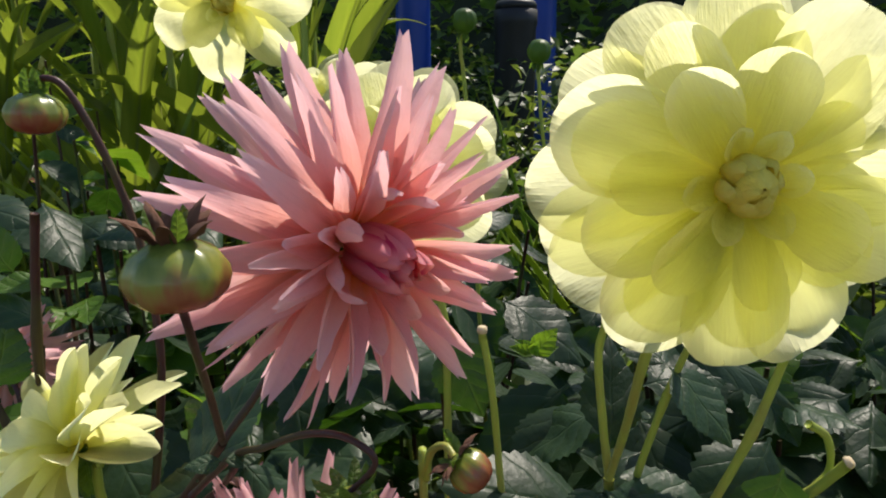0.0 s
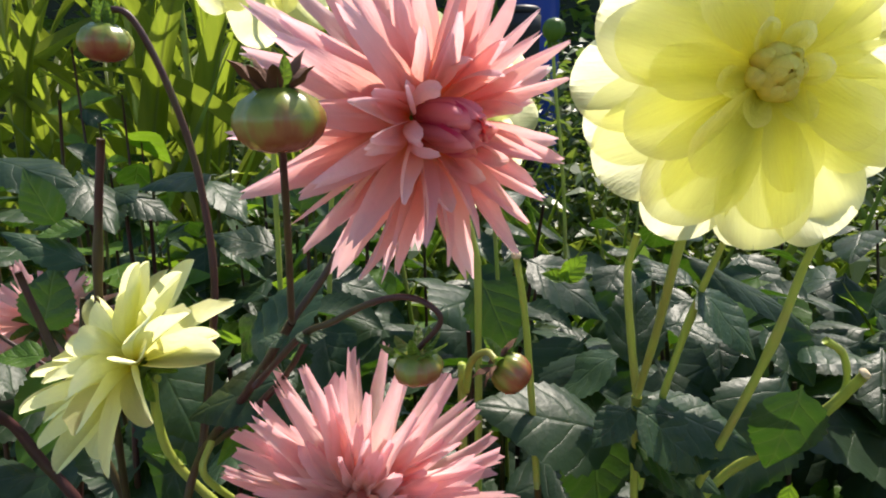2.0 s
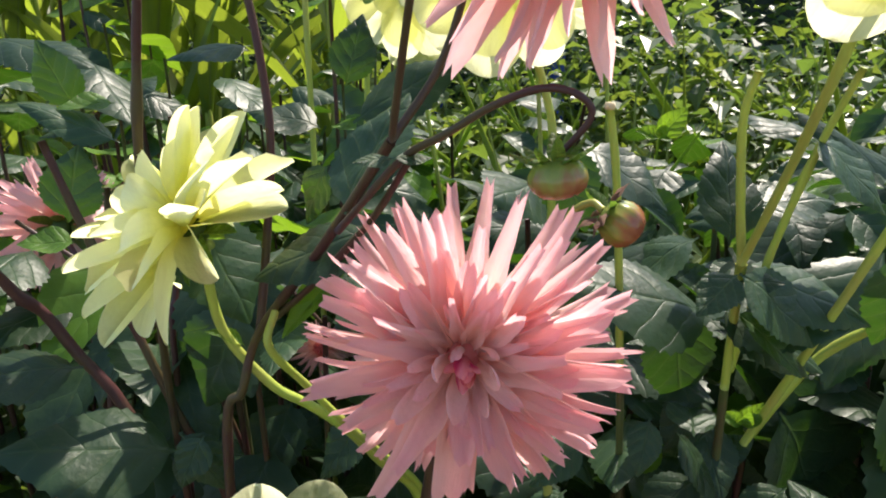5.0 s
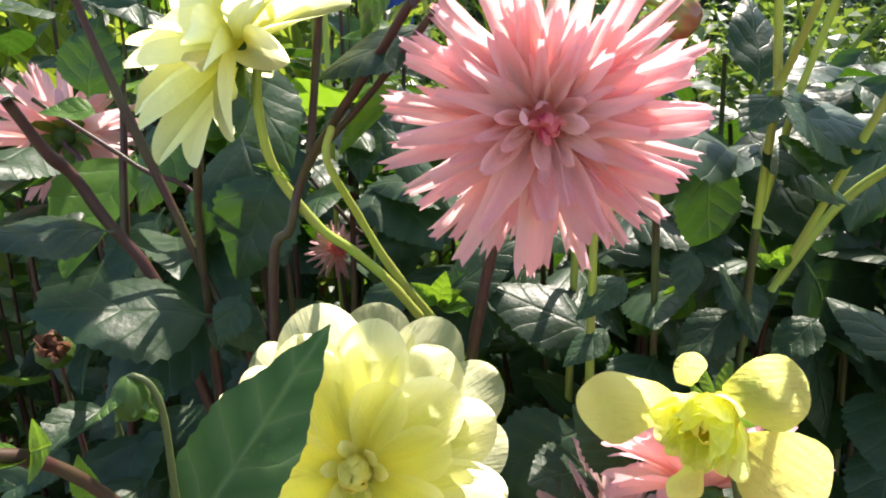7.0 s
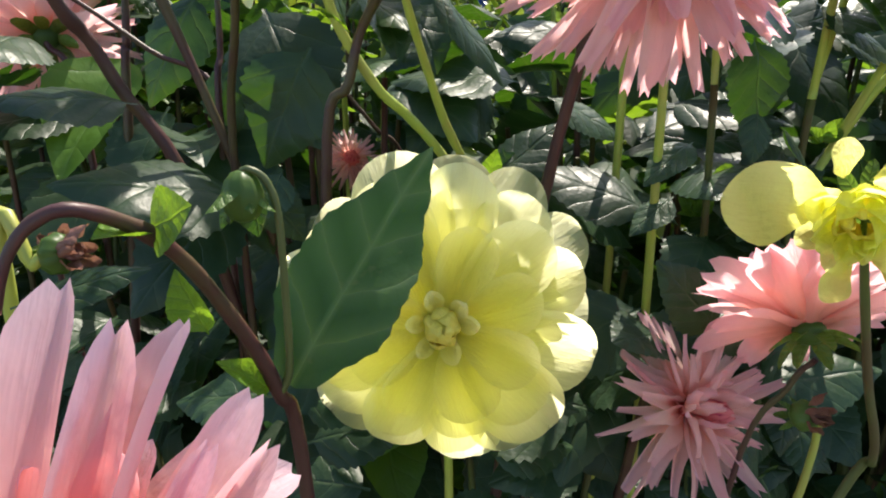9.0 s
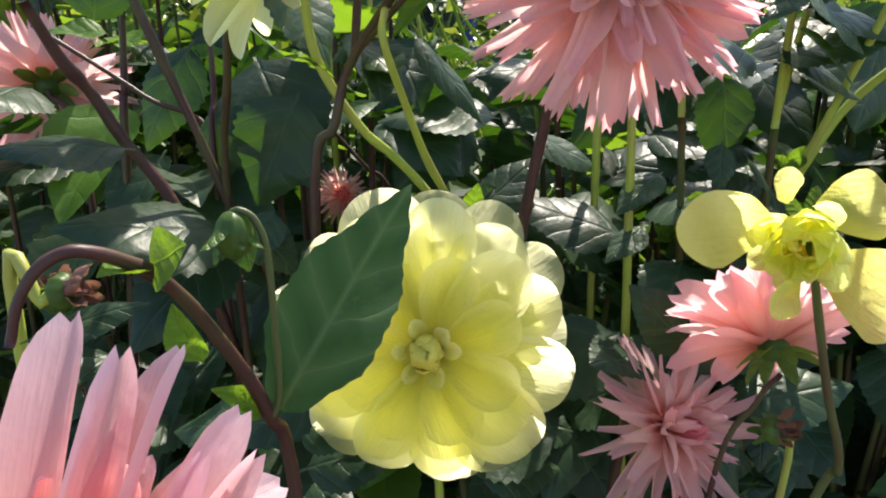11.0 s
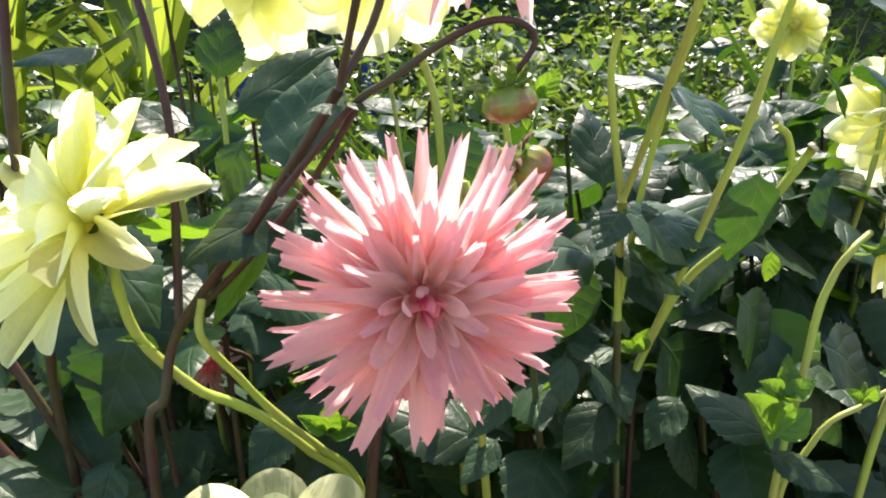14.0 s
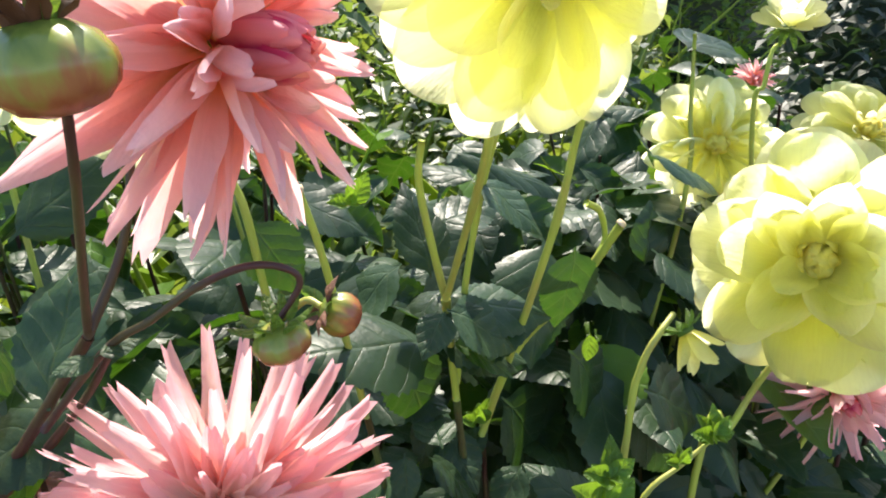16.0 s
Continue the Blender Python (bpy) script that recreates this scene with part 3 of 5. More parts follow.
def cactus_flower(centre, axis, radius, points, label, pale=False, stem=GREEN, rows=None, cone=1.0, spin=0.0, thick=(0.0026, 0.0045), name="dahlia_flower", narrow=0.80, petals=None):
    """A cactus dahlia: many narrow split petals round a magenta heart."""
    f = frame_of(centre, axis, spin)
    back = Vector(centre) - Vector(axis).normalized() * 0.016
    line = [tuple(back)] + list(points)
    owner = thing(name, (line[-1][0], line[-1][1], line[-1][2]), label, "flower", "dahlia flowers")
    stem_part(owner, line, *thick, stem)
    calyx(owner, f, 0.20 * radius)
    petals = petals or (PALE_PETALS if pale else PINK_PETALS)
    for count, length, rise, foot, height, wide in [(*r, 1.0)[:6] for r in rows or (
            (15, 1.00, -24, 0.007, -0.003), (16, 1.00, -8, 0.008, 0.000), (15, 0.97, 8, 0.008, 0.003), (14, 0.88, 24, 0.008, 0.006),
            (12, 0.74, 40, 0.007, 0.008))]:
        ring(owner, f, petals, count, length * radius, rise, foot, height, narrow * wide, (6.0 if cone < 0.8 else 11.0) if pale else 8.0, uneven=(0.09 if cone < 0.8 else 0.20) if pale else 0.14)
    if cone > 1.4:
        ring(owner, f, PINK_PETALS, 10, 0.62 * radius, 34, 0.011, 0.007, 1.15, 12.0, uneven=0.2)
        ring(owner, f, PINK_CURL, 9, 0.46 * radius, 40, 0.013, 0.008, 0.95, 14.0)
        for count, length, rise, foot in ((8, 0.030, 84, 0.0095), (7, 0.031, 86, 0.0075), (6, 0.030, 88, 0.005), (4, 0.028, 90, 0.003)):
            ring(owner, f, CONE, count, length, rise, foot, 0.006, 1.0, 4.0, "centre_petal")
        return owner
    if pale:
        part("disc", lathe("disc", [(0.0075, 0.0), (0.0085, 0.003), (0.0070, 0.006), (0.0030, 0.0085), (0.0008, 0.009)], MAGENTA, 12, 6, 0.08), owner, f)
    if pale and cone < 0.8:
        for count, length, rise in ((18, 0.78, 9), (17, 0.66, 17), (15, 0.54, 27), (11, 0.43, 40)):
            ring(owner, f, PALE_PETALS + PALE_BROAD, count, length * radius, rise, 0.0100 - 0.004 * rise / 60, 0.004, 0.92, 13.0, uneven=0.26)
        ring(owner, f, PALE_CURL, 7, 0.36 * radius, 50, 0.006, 0.005, 1.1, 16.0, uneven=0.25)
        ring(owner, f, MAGENTA_CURL, 6, 0.27 * radius, 66, 0.0034, 0.007, 0.9, 16.0, "centre_petal")
        ring(owner, f, MAGENTA_CURL, 4, 0.24 * radius, 78, 0.0014, 0.007, 0.8, 12.0, "centre_petal")
        return owner
    ring(owner, f, PALE_CURL if pale else PINK_CURL, 9, 0.50 * radius, 56, 0.004 + 0.006 * cone, 0.008, 1.0, 15.0)
    ring(owner, f, MAGENTA_CURL, 7 if cone > 0.8 else 4, 0.42 * radius * cone, 68, 0.006 * cone, 0.009, 1.0, 5.0, "centre_petal")
    ring(owner, f, MAGENTA_CURL, 5, 0.36 * radius * cone, 80, 0.003 * cone, 0.010, 1.0, 4.0, "centre_petal")
    return owner


def yellow_flower(centre, axis, radius, points, label, stem=GREEN, rows=None, spin=0.0, thick=(0.0026, 0.0038), long=False, heart=0.84, skip=0.0, loose=False, petals=None, roll=14.0):
    """A decorative dahlia: whorls of broad round petals round an olive heart."""
    f = frame_of(centre, axis, spin)
    back = Vector(centre) - Vector(axis).normalized() * 0.014
    line = [tuple(back)] + list(points)
    owner = thing("dahlia_flower", line[-1], label, "flower", "dahlia flowers")
    stem_part(owner, line, *thick, stem)
    calyx(owner, f, min(0.012, 0.24 * radius))
    petals = petals or (YELLOW_LONG if long else YELLOW_LOOSE if loose else YELLOW_PETALS)
    for i, (count, length, rise, foot, height, wide) in enumerate(rows and [(*r, 1.0)[:6] for r in rows] or (
            (12, 0.98, -11, 0.006, -0.002, 0.76), (10, 0.91, -5, 0.007, 0.001, 0.78), (9, 0.76, 1, 0.007, 0.003, 0.80), (7, 0.56, 7, 0.007, 0.005, 0.86))):
        ring(owner, f, petals, count, length * radius, rise, foot, height, wide, 4.0, skip=skip, start=0.5 * (i % 2), uneven=0.09 if loose or long else 0.045, roll=roll)
    if heart:
        k, radius = heart * radius / 0.07, heart * radius
        ring(owner, f, YELLOW_CURL, 6, 0.27 * radius, 20, 0.010 * k, 0.004, 0.9, 8.0)
        part("disc", lathe("disc", [(0.0085 * k, 0.0), (0.0100 * k, 0.004 * k), (0.0092 * k, 0.009 * k), (0.006 * k, 0.0125 * k), (0.002 * k, 0.014 * k)], BUTTER, 14, 7, 0.06), owner, f)
        ring(owner, f, KNOB, 7, 0.30 * radius, 72, 0.0112 * k, 0.002, 0.80, 8.0, "centre_petal")
        ring(owner, f, KNOB, 5, 0.31 * radius, 80, 0.0095 * k, 0.004, 0.80, 6.0, "centre_petal")
        ring(owner, f, KNOB, 5, 0.31 * radius, 84, 0.0070 * k, 0.006, 0.80, 5.0, "centre_petal")
    return owner


def round_bud(centre, axis, radius, points, label, stem=PURPLE, thick=(0.002, 0.0035), squash=0.8, material=BUD, bracts=7, flare=70, standing=False, reach=1.0, tuft=0, dry=False):
    """A swollen seed bud under a crown of bracts; the axis points from the stem through the bud."""
    f = frame_of(centre, axis)
    a = Vector(axis).normalized()
    line = [tuple(Vector(centre) + a * radius * squash * (0.93 if standing else -0.95))] + list(points)
    owner = thing("dahlia_bud", line[-1], label, "flower bud", "dahlia buds")
    stem_part(owner, line, *thick, stem)
    prof = [(0.12, -1.0), (0.45, -0.92), (0.80, -0.62), (0.98, -0.2), (1.0, 0.1), (0.9, 0.5), (0.66, 0.82), (0.3, 0.98), (0.05, 1.0)]
    body = part("bud_body", lathe("bud_body", [(r * radius, z * radius * squash) for r, z in prof], material, 36, 9, 0.045), owner, f)
    for k in range(bracts):
        m = f @ Matrix.Rotation(2 * math.pi * (k + 0.3 * rnd.random()) / bracts, 4, "Z") @ Matrix.Translation((0.25 * radius, 0, -0.85 * radius * squash))
        m = m @ Matrix.Rotation(radians(flare + rnd.uniform(-25, 25)), 4, "Y") @ Matrix.Scale(reach * radius * rnd.uniform(0.7, 1.05), 4)
        part("bract", DRY_BLADE if dry and k % 4 else BRACT_BLADE, body, m)
    if tuft:
        ring(owner, f, WITHERED, tuft, 1.9 * radius, 62, 0.5 * radius, 0.1 * radius, 1.0, 14.0)
        ring(owner, f, WITHERED, tuft, 1.7 * radius, 78, 0.3 * radius, 0.2 * radius, 1.0, 10.0)
    return owner


def leaf(owner, base, tip, up=(0, -0.4, 1), kind=0, width=1.0, young=False, name="leaf"):
    meshes = LIME_LEAVES if young else LEAVES
    return part(name, meshes[kind % len(meshes)], owner, blade_pose(base, tip, up, 1.04, width * (Vector(tip) - Vector(base)).length))


# ---- ground and distance ----
def ground_mesh():
    n, size = 90, 80.0
    verts, faces = [], []
    for i in range(n + 1):
        for j in range(n + 1):
            a, b = 2 * i / n - 1, 2 * j / n - 1
            x, y = size * a * abs(a) ** 1.6, size * b * abs(b) ** 1.6
            verts.append((x, y, 0.035 * noise.noise(Vector((x * 2.2, y * 2.2, 0))) + 0.012 * noise.noise(Vector((x * 9, y * 9, 3)))))
    for i in range(n):
        for j in range(n):
            a = i * (n + 1) + j
            faces.append((a, a + n + 1, a + n + 2, a + 1))
    return mesh_of("ground", verts, faces, SOIL)


tagged(new("ground", ground_mesh()), "garden soil with patches of moss, made pale to bounce sunlight", "ground", kind="structure")


def leaf_cloud(name, count, place, size, material, label, category, seed, lean=0.6, narrow=0.32, upright=False):
    """Many small folded leaves in one mesh. place(rng) gives points, shape (n, 3)."""
    g = np.random.default_rng(seed)
    c = place(g, count)
    n = len(c)
    L = g.uniform(size[0], size[1], n)[:, None]
    turn = g.uniform(0, 2 * np.pi, n)
    if upright:
        x = np.stack([0.25 * np.cos(turn), 0.25 * np.sin(turn), np.ones(n)], 1)
    else:
        x = np.stack([np.cos(turn), np.sin(turn), g.uniform(-lean, 0.45 * lean, n)], 1)
    x /= np.linalg.norm(x, axis=1)[:, None]
    side = np.cross(x, np.stack([g.normal(0, 0.35, n), g.normal(0, 0.35, n), np.ones(n)], 1) if not upright else np.stack([np.sin(turn * 3), np.cos(turn * 3), np.zeros(n)], 1))
    side /= np.linalg.norm(side, axis=1)[:, None] + 1e-9
    up = np.cross(side, x)
    w = narrow * L * g.uniform(0.8, 1.2, n)[:, None]
    v = np.stack([c, c + 0.42 * L * x - w * side + 0.10 * L * up, c + 0.5 * L * x, c + 0.42 * L * x + w * side + 0.10 * L * up,
                  c + 0.95 * L * x - (0.35 if upright else 0.18) * L * up], 1).reshape(-1, 3)
    k = (np.arange(n) * 5)[:, None]
    f = np.concatenate([k + np.array([[0, 2, 1]]), k + np.array([[0, 3, 2]]), k + np.array([[1, 2, 4]]), k + np.array([[2, 3, 4]])])
    me = bpy.data.meshes.new(name)
    me.from_pydata(v.tolist(), [], f.tolist())
    me.materials.append(material)
    return tagged(new(name, me), label, category, kind="stuff")


def box_place(x0, x1, y0, y1, z0, z1, top=None, edge=None):
    def f(g, n):
        p = np.stack([g.uniform(x0, x1, n), g.uniform(y0, y1, n), g.uniform(z0, z1, n)], 1)
        if edge:
            p = p[edge(p[:, 0], p[:, 1])]
        if top:
            h = top(p[:, 0], p[:, 1])
            p[:, 2] = z0 + (p[:, 2] - z0) / (z1 - z0) * (h - z0)
        return p

    return f


def wavy(h, a):
    return lambda x, y: h + a * np.sin(3.1 * x + 1.3 * y) + 0.6 * a * np.sin(7.3 * x - 4.1 * y + 1)


leaf_cloud("grass", 6000, box_place(-2.5, 3.0, 0.9, 4.6, 0.0, 0.03, None, lambda x, y: x < 0.95 * y), (0.08, 0.26), GRASS, "tall green grass and weeds between the beds", "grass", 11, narrow=0.03, upright=True)
WEED_TOP = lambda x, y: 0.62 + 0.34 * (y - 1.2) + 0.10 * np.sin(5 * x + 2 * y) + 0.06 * np.sin(13 * x - 6 * y)
leaf_cloud("weed_bed", 24000, box_place(-1.6, 3.0, 1.0, 3.6, 0.02, 0.6, WEED_TOP, lambda x, y: x < 0.92 * y), (0.03, 0.075), WEEDS, "low sunlit leafy weeds behind the dahlias", "weeds", 12)
leaf_cloud("tall_weeds", 5200, box_place(-1.5, 2.6, 0.95, 2.9, 0.05, 0.6, lambda x, y: WEED_TOP(x, y) + 0.05, lambda x, y: x < 0.92 * y), (0.08, 0.15), WEEDS, "broad-leaved sunlit weeds behind the dahlias", "weeds", 16, lean=0.9, narrow=0.24)
leaf_cloud("weed_stalks", 600, box_place(-1.2, 2.4, 1.1, 3.0, 0.0, 0.15, None, lambda x, y: x < 0.9 * y), (0.6, 1.15), GRASS, "tall thin weed stalks in the back of the bed", "weeds", 15, narrow=0.0014, upright=True)
leaf_cloud("hedge_foliage", 26000, box_place(-6.0, 6.0, 4.4, 5.6, 0.0, 3.4, wavy(3.1, 0.3)), (0.07, 0.16), CLOUD, "dense green hedge at the end of the garden", "hedge", 13)
# fills the dark area at the right; its shade is in the leaf colour
leaf_cloud("shrub_foliage", 15000, box_place(1.15, 4.2, 1.0, 2.6, 0.0, 1.9, wavy(1.75, 0.2), lambda x, y: x > 1.22 * y + 0.05 * np.sin(9 * y)), (0.04, 0.09), CLOUD_SHADE, "evergreen shrubs, background shade put into their dark colour", "shrub", 14)


def wall_block(name, x0, x1, y0, y1, h, label):
    bm = bmesh.new()
    bmesh.ops.create_cube(bm, size=1.0)
    for v in bm.verts:
        v.co = ((x0 + x1) / 2 + v.co.x * (x1 - x0), (y0 + y1) / 2 + v.co.y * (y1 - y0), h / 2 + v.co.z * h)
    bmesh.ops.subdivide_edges(bm, edges=bm.edges[:], cuts=6, use_grid_fill=True)
    for v in bm.verts:
        v.co += 0.12 * Vector((noise.noise(v.co * 1.3), noise.noise(v.co * 1.3 + Vector((5, 0, 0))), 0.4 * noise.noise(v.co * 2)))
    me = bpy.data.meshes.new(name)
    bm.to_mesh(me)
    bm.free()
    me.materials.append(CLOUD_SHADE)
    me.shade_smooth()
    return tagged(new(name, me), label, "hedge", kind="structure")


# dark blocks added behind the leaves where only shade would show
wall_block("hedge_core", -8, 8, 5.0, 5.8, 2.6, "dark block for the shade inside the hedge at the garden end")
wall_block("shrub_core", 2.5, 3.8, 1.4, 1.9, 1.05, "dark block for the shade inside the evergreen shrubs")


# ---- tubs at the far side ----
def tub(x, y, r, h, material, label, category):
    owner = thing("barrel" if category == "barrel" else "crate", (x, y, 0), label, category)
    prof = [(0.92 * r, 0.0), (r, 0.03), (r * 1.03, h * 0.3), (r * 1.05, h * 0.32), (r * 1.03, h * 0.34), (r * 1.03, h * 0.64), (r * 1.05, h * 0.66),
            (r * 1.03, h * 0.68), (r, h * 0.95), (r * 1.06, h * 0.96), (r * 1.06, h), (r * 0.98, h), (r * 0.96, h * 0.9), (0.02, h * 0.89)]
    part("barrel_body", lathe("barrel_body", prof, material, 28), owner, Matrix.Translation((x, y, 0)))
    part("lid", lathe("lid", [(0.2 * r, 0), (0.99 * r, 0), (1.02 * r, 0.02), (0.9 * r, 0.035), (0.1 * r, 0.04)], material, 28), owner, Matrix.Translation((x, y, h + 0.001)))
    return owner


tub(-0.20, 3.1, 0.075, 1.75, BLUE, "blue plastic water barrel standing behind the corn", "barrel")
tub(0.36, 3.5, 0.12, 1.75, BLUE, "blue plastic barrel in the back of the garden", "barrel")
tub(0.25, 3.1, 0.09, 1.45, BLACK, "black plastic bin beside the blue barrel", "bin")

# ---- corn ----
DRY_CORN = [sheet("blade", hump((0, 0.020), (0.3, 0.034), (0.6, 0.028), (1.0, 0.003)), lambda u: 0.5 + 2.6 * u, lambda u: 1.2, BROWN, 18, 4, ripple=0.4, twist=0.8)]
CORN_BLADES = [
    sheet("blade", hump((0, 0.020), (0.25, 0.045), (0.6, 0.040), (1.0, 0.003)), lambda u: 0.3 + 2.0 * u, lambda u: 0.8, CORN, 18, 4, ripple=0.25),
    sheet("blade", hump((0, 0.020), (0.3, 0.048), (0.6, 0.038), (1.0, 0.003)), lambda u: 0.2 + 1.0 * u, lambda u: 0.6, CORN, 18, 4, ripple=0.3, twist=0.5),
    sheet("blade", hump((0, 0.020), (0.3, 0.042), (0.6, 0.036), (1.0, 0.003)), lambda u: 0.1 + 3.0 * u * u, lambda u: 0.9, CORN, 18, 4, ripple=0.2, twist=-0.4),
]


def corn_plant(x, y, height):
    owner = thing("corn_plant", (x, y, 0), "tall green corn plant with long arching blades", "corn", "corn rows")
    top = (x + rnd.uniform(-0.05, 0.05), y + rnd.uniform(-0.05, 0.05), height)
    stem_part(owner, [top, ((x + top[0]) / 2, y, height * 0.5), (x, y, 0)], 0.006, 0.013, GREEN, (0.2, 0.4, 0.6, 0.8))
    n = 13
    for k in range(n):
        z = height * (0.08 + 0.86 * k / n)
        a = k * 2.6 + rnd.uniform(-0.5, 0.5)
        m = Matrix.Translation((x + (top[0] - x) * z / height, y, z)) @ Matrix.Rotation(a, 4, "Z") @ Matrix.Rotation(-radians(rnd.uniform(58, 84)), 4, "Y")
        s = rnd.uniform(0.55, 0.85)
        part("blade", rnd.choice(DRY_CORN if k < 4 and rnd.random() < 0.5 else CORN_BLADES), owner, m @ Matrix.Diagonal((s, s * rnd.uniform(0.6, 1.05), s, 1)))


for row in range(3):
    for k in range(8):
        corn_plant(-2.0 + 0.24 * k + rnd.uniform(-0.06, 0.06) - 0.10 * row, 1.5 + 0.36 * row + rnd.uniform(-0.08, 0.08), rnd.uniform(1.35, 1.9))

# ---- the dahlia plants: trunks, leaves ----
main_plant = thing("dahlia_plant", (-0.19, 0.36, 0), "dahlia plant with purple stems and dark green leaves", "plant", "dahlia plants")
FORK = (-0.088, 0.259, 0.967)
LOW_FORK = (-0.177, 0.360, 0.846)
stem_part(main_plant, [FORK, (-0.128, 0.306, 0.910), LOW_FORK, (-0.191, 0.362, 0.808), (-0.207, 0.366, 0.748), (-0.215, 0.37, 0.35), (-0.19, 0.36, 0)], 0.0023, 0.0040, PURPLE)
stem_part(main_plant, [(-0.080, 0.262, 0.962), (-0.100, 0.288, 0.930), (-0.132, 0.318, 0.892), (-0.158, 0.343, 0.865), (-0.175, 0.359, 0.849)], 0.0016, 0.0022, PURPLE, (0.4,))
leaf(main_plant, (-0.111, 0.283, 0.933), (-0.094, 0.302, 0.988), (-0.6, -0.7, 0.4), 1, 1.0)
leaf(main_plant, (-0.087, 0.255, 0.961), (-0.101, 0.250, 0.962), (0, -0.5, 1), 0)
leaf(main_plant, (-0.087, 0.255, 0.961), (-0.073, 0.260, 0.962), (0, -0.5, 1), 0)
leaf(main_plant, (-0.103, 0.315, 0.918), (-0.162, 0.308, 0.901), (0.1, -0.55, 1), 0)
leaf(main_plant, (-0.224, 0.400, 0.904), (-0.181, 0.380, 0.850), (-0.25, 0.0, 1.0), 1, 1.2)
leaf(main_plant, (-0.255, 0.410, 0.734), (-0.352, 0.370, 0.767), (0, -0.45, 1), 0, 1.15)
leaf(main_plant, (-0.255, 0.410, 0.734), (-0.257, 0.400, 0.713), (0, -0.8, 0.5), 0)
leaf(main_plant, (-0.273, 0.430, 0.733), (-0.326, 0.360, 0.694), (0, -0.6, 0.8), 1, 1.0)
leaf(main_plant, (0.003, 0.390, 0.718), (-0.072, 0.420, 0.754), (0, -0.5, 1), 0, 1.0)
leaf(main_plant, (-0.256, 0.410, 0.749), (-0.224, 0.400, 0.708), (0, -0.9, 0.4), 0)
leaf(main_plant, (-0.320, 0.420, 0.794), (-0.391, 0.380, 0.810), (0, -0.4, 1), 0)
leaf(main_plant, (-0.216, 0.450, 0.825), (-0.256, 0.430, 0.753), (-0.2, -1, 0.3), 1, 1.1)
leaf(main_plant, (-0.297, 0.520, 0.865), (-0.342, 0.500, 0.790), (-0.3, -0.9, 0.4), 0)
leaf(main_plant, (-0.140, 0.420, 0.862), (-0.089, 0.410, 0.807), (-0.3, -0.2, 1), 0, 0.7)
leaf(main_plant, (-0.104, 0.420, 0.733), (-0.051, 0.430, 0.779), (0, -0.5, 1), 0)
leaf(main_plant, (-0.074, 0.430, 0.737), (0.015, 0.418, 0.703), (0, -0.45, 1), 1, 0.8)
leaf(main_plant, (-0.049, 0.470, 0.788), (0.010, 0.460, 0.762), (0, -0.5, 1), 0)
leaf(main_plant, (0.016, 0.450, 0.756), (0.094, 0.460, 0.791), (0, -0.5, 1), 0)
leaf(main_plant, (0.082, 0.430, 0.828), (0.093, 0.410, 0.762), (0.2, -1, 0.3), 1, 1.1)
leaf(main_plant, (-0.104, 0.420, 0.733), (-0.099, 0.410, 0.759), (0, -0.8, 0.6), 0, 1.0, True)
leaf(main_plant, (-0.104, 0.420, 0.733), (-0.083, 0.410, 0.737), (0, -0.8, 0.6), 0, 1.0, True)
leaf(main_plant, (-0.128, 0.420, 0.751), (-0.164, 0.400, 0.724), (-0.2, -0.5, 0.9), 1)
leaf(main_plant, (-0.091, 0.430, 0.758), (-0.081, 0.420, 0.722), (0, -0.7, 0.7), 1)
leaf(main_plant, (-0.235, 0.400, 0.753), (-0.249, 0.380, 0.726), (0, -0.8, 0.5), 1)
leaf(main_plant, (-0.189, 0.367, 0.834), (-0.207, 0.360, 0.847), (0, -0.4, 1), 0, 0.7, True)
leaf(main_plant, (-0.128, 0.340, 0.945), (-0.148, 0.340, 0.916), (0, -0.5, 0.9), 1)
leaf(main_plant, (-0.124, 0.360, 0.889), (-0.155, 0.330, 0.858), (0.4, -0.5, 0.9), 0, 0.5, True)

stem_part(main_plant, [(-0.160, 0.336, 0.868), (-0.162, 0.326, 0.852), (-0.150, 0.350, 0.817), (-0.135, 0.374, 0.779), (-0.110, 0.398, 0.735), (-0.090, 0.411, 0.702), (-0.076, 0.415, 0.64)], 0.0024, 0.0030, GREEN, (0.5,))
leaf(main_plant, (-0.139, 0.500, 0.949), (-0.063, 0.500, 0.998), (-0.3, -0.8, 0.6), 0, 0.9)
leaf(main_plant, (-0.146, 0.520, 0.974), (-0.131, 0.520, 1.025), (0.2, -1, 0.3), 1, 0.9)
leaf(main_plant, (-0.127, 0.480, 1.031), (-0.105, 0.470, 1.041), (0.1, -0.8, 0.6), 1, 0.9, True)

right_plant = thing("dahlia_plant", (0.12, 0.43, 0), "dahlia plant with green stems and broad dark leaves", "plant", "dahlia plants")
NODE = (0.098, 0.374, 0.880)
stem_part(right_plant, [NODE, (0.102, 0.385, 0.835), (0.106, 0.395, 0.79)], 0.003, 0.0031, GREEN, (0.0,))
# lower run of the same stem, its shade painted in by the darker copy
stem_part(right_plant, [(0.106, 0.395, 0.793), (0.110, 0.405, 0.70), (0.115, 0.42, 0.4), (0.12, 0.43, 0)], 0.0030, 0.0035, STALK_SHADED)
stem_part(right_plant, [(0.089, 0.360, 0.987), (0.086, 0.365, 0.963), (0.091, 0.370, 0.923), NODE], 0.0024, 0.003, GREEN)
stem_part(right_plant, [(0.141, 0.360, 0.988), (0.133, 0.375, 0.947), (0.124, 0.385, 0.900), (0.118, 0.390, 0.866), (0.11, 0.40, 0.80)], 0.0022, 0.0030, GREEN, (0.35,))
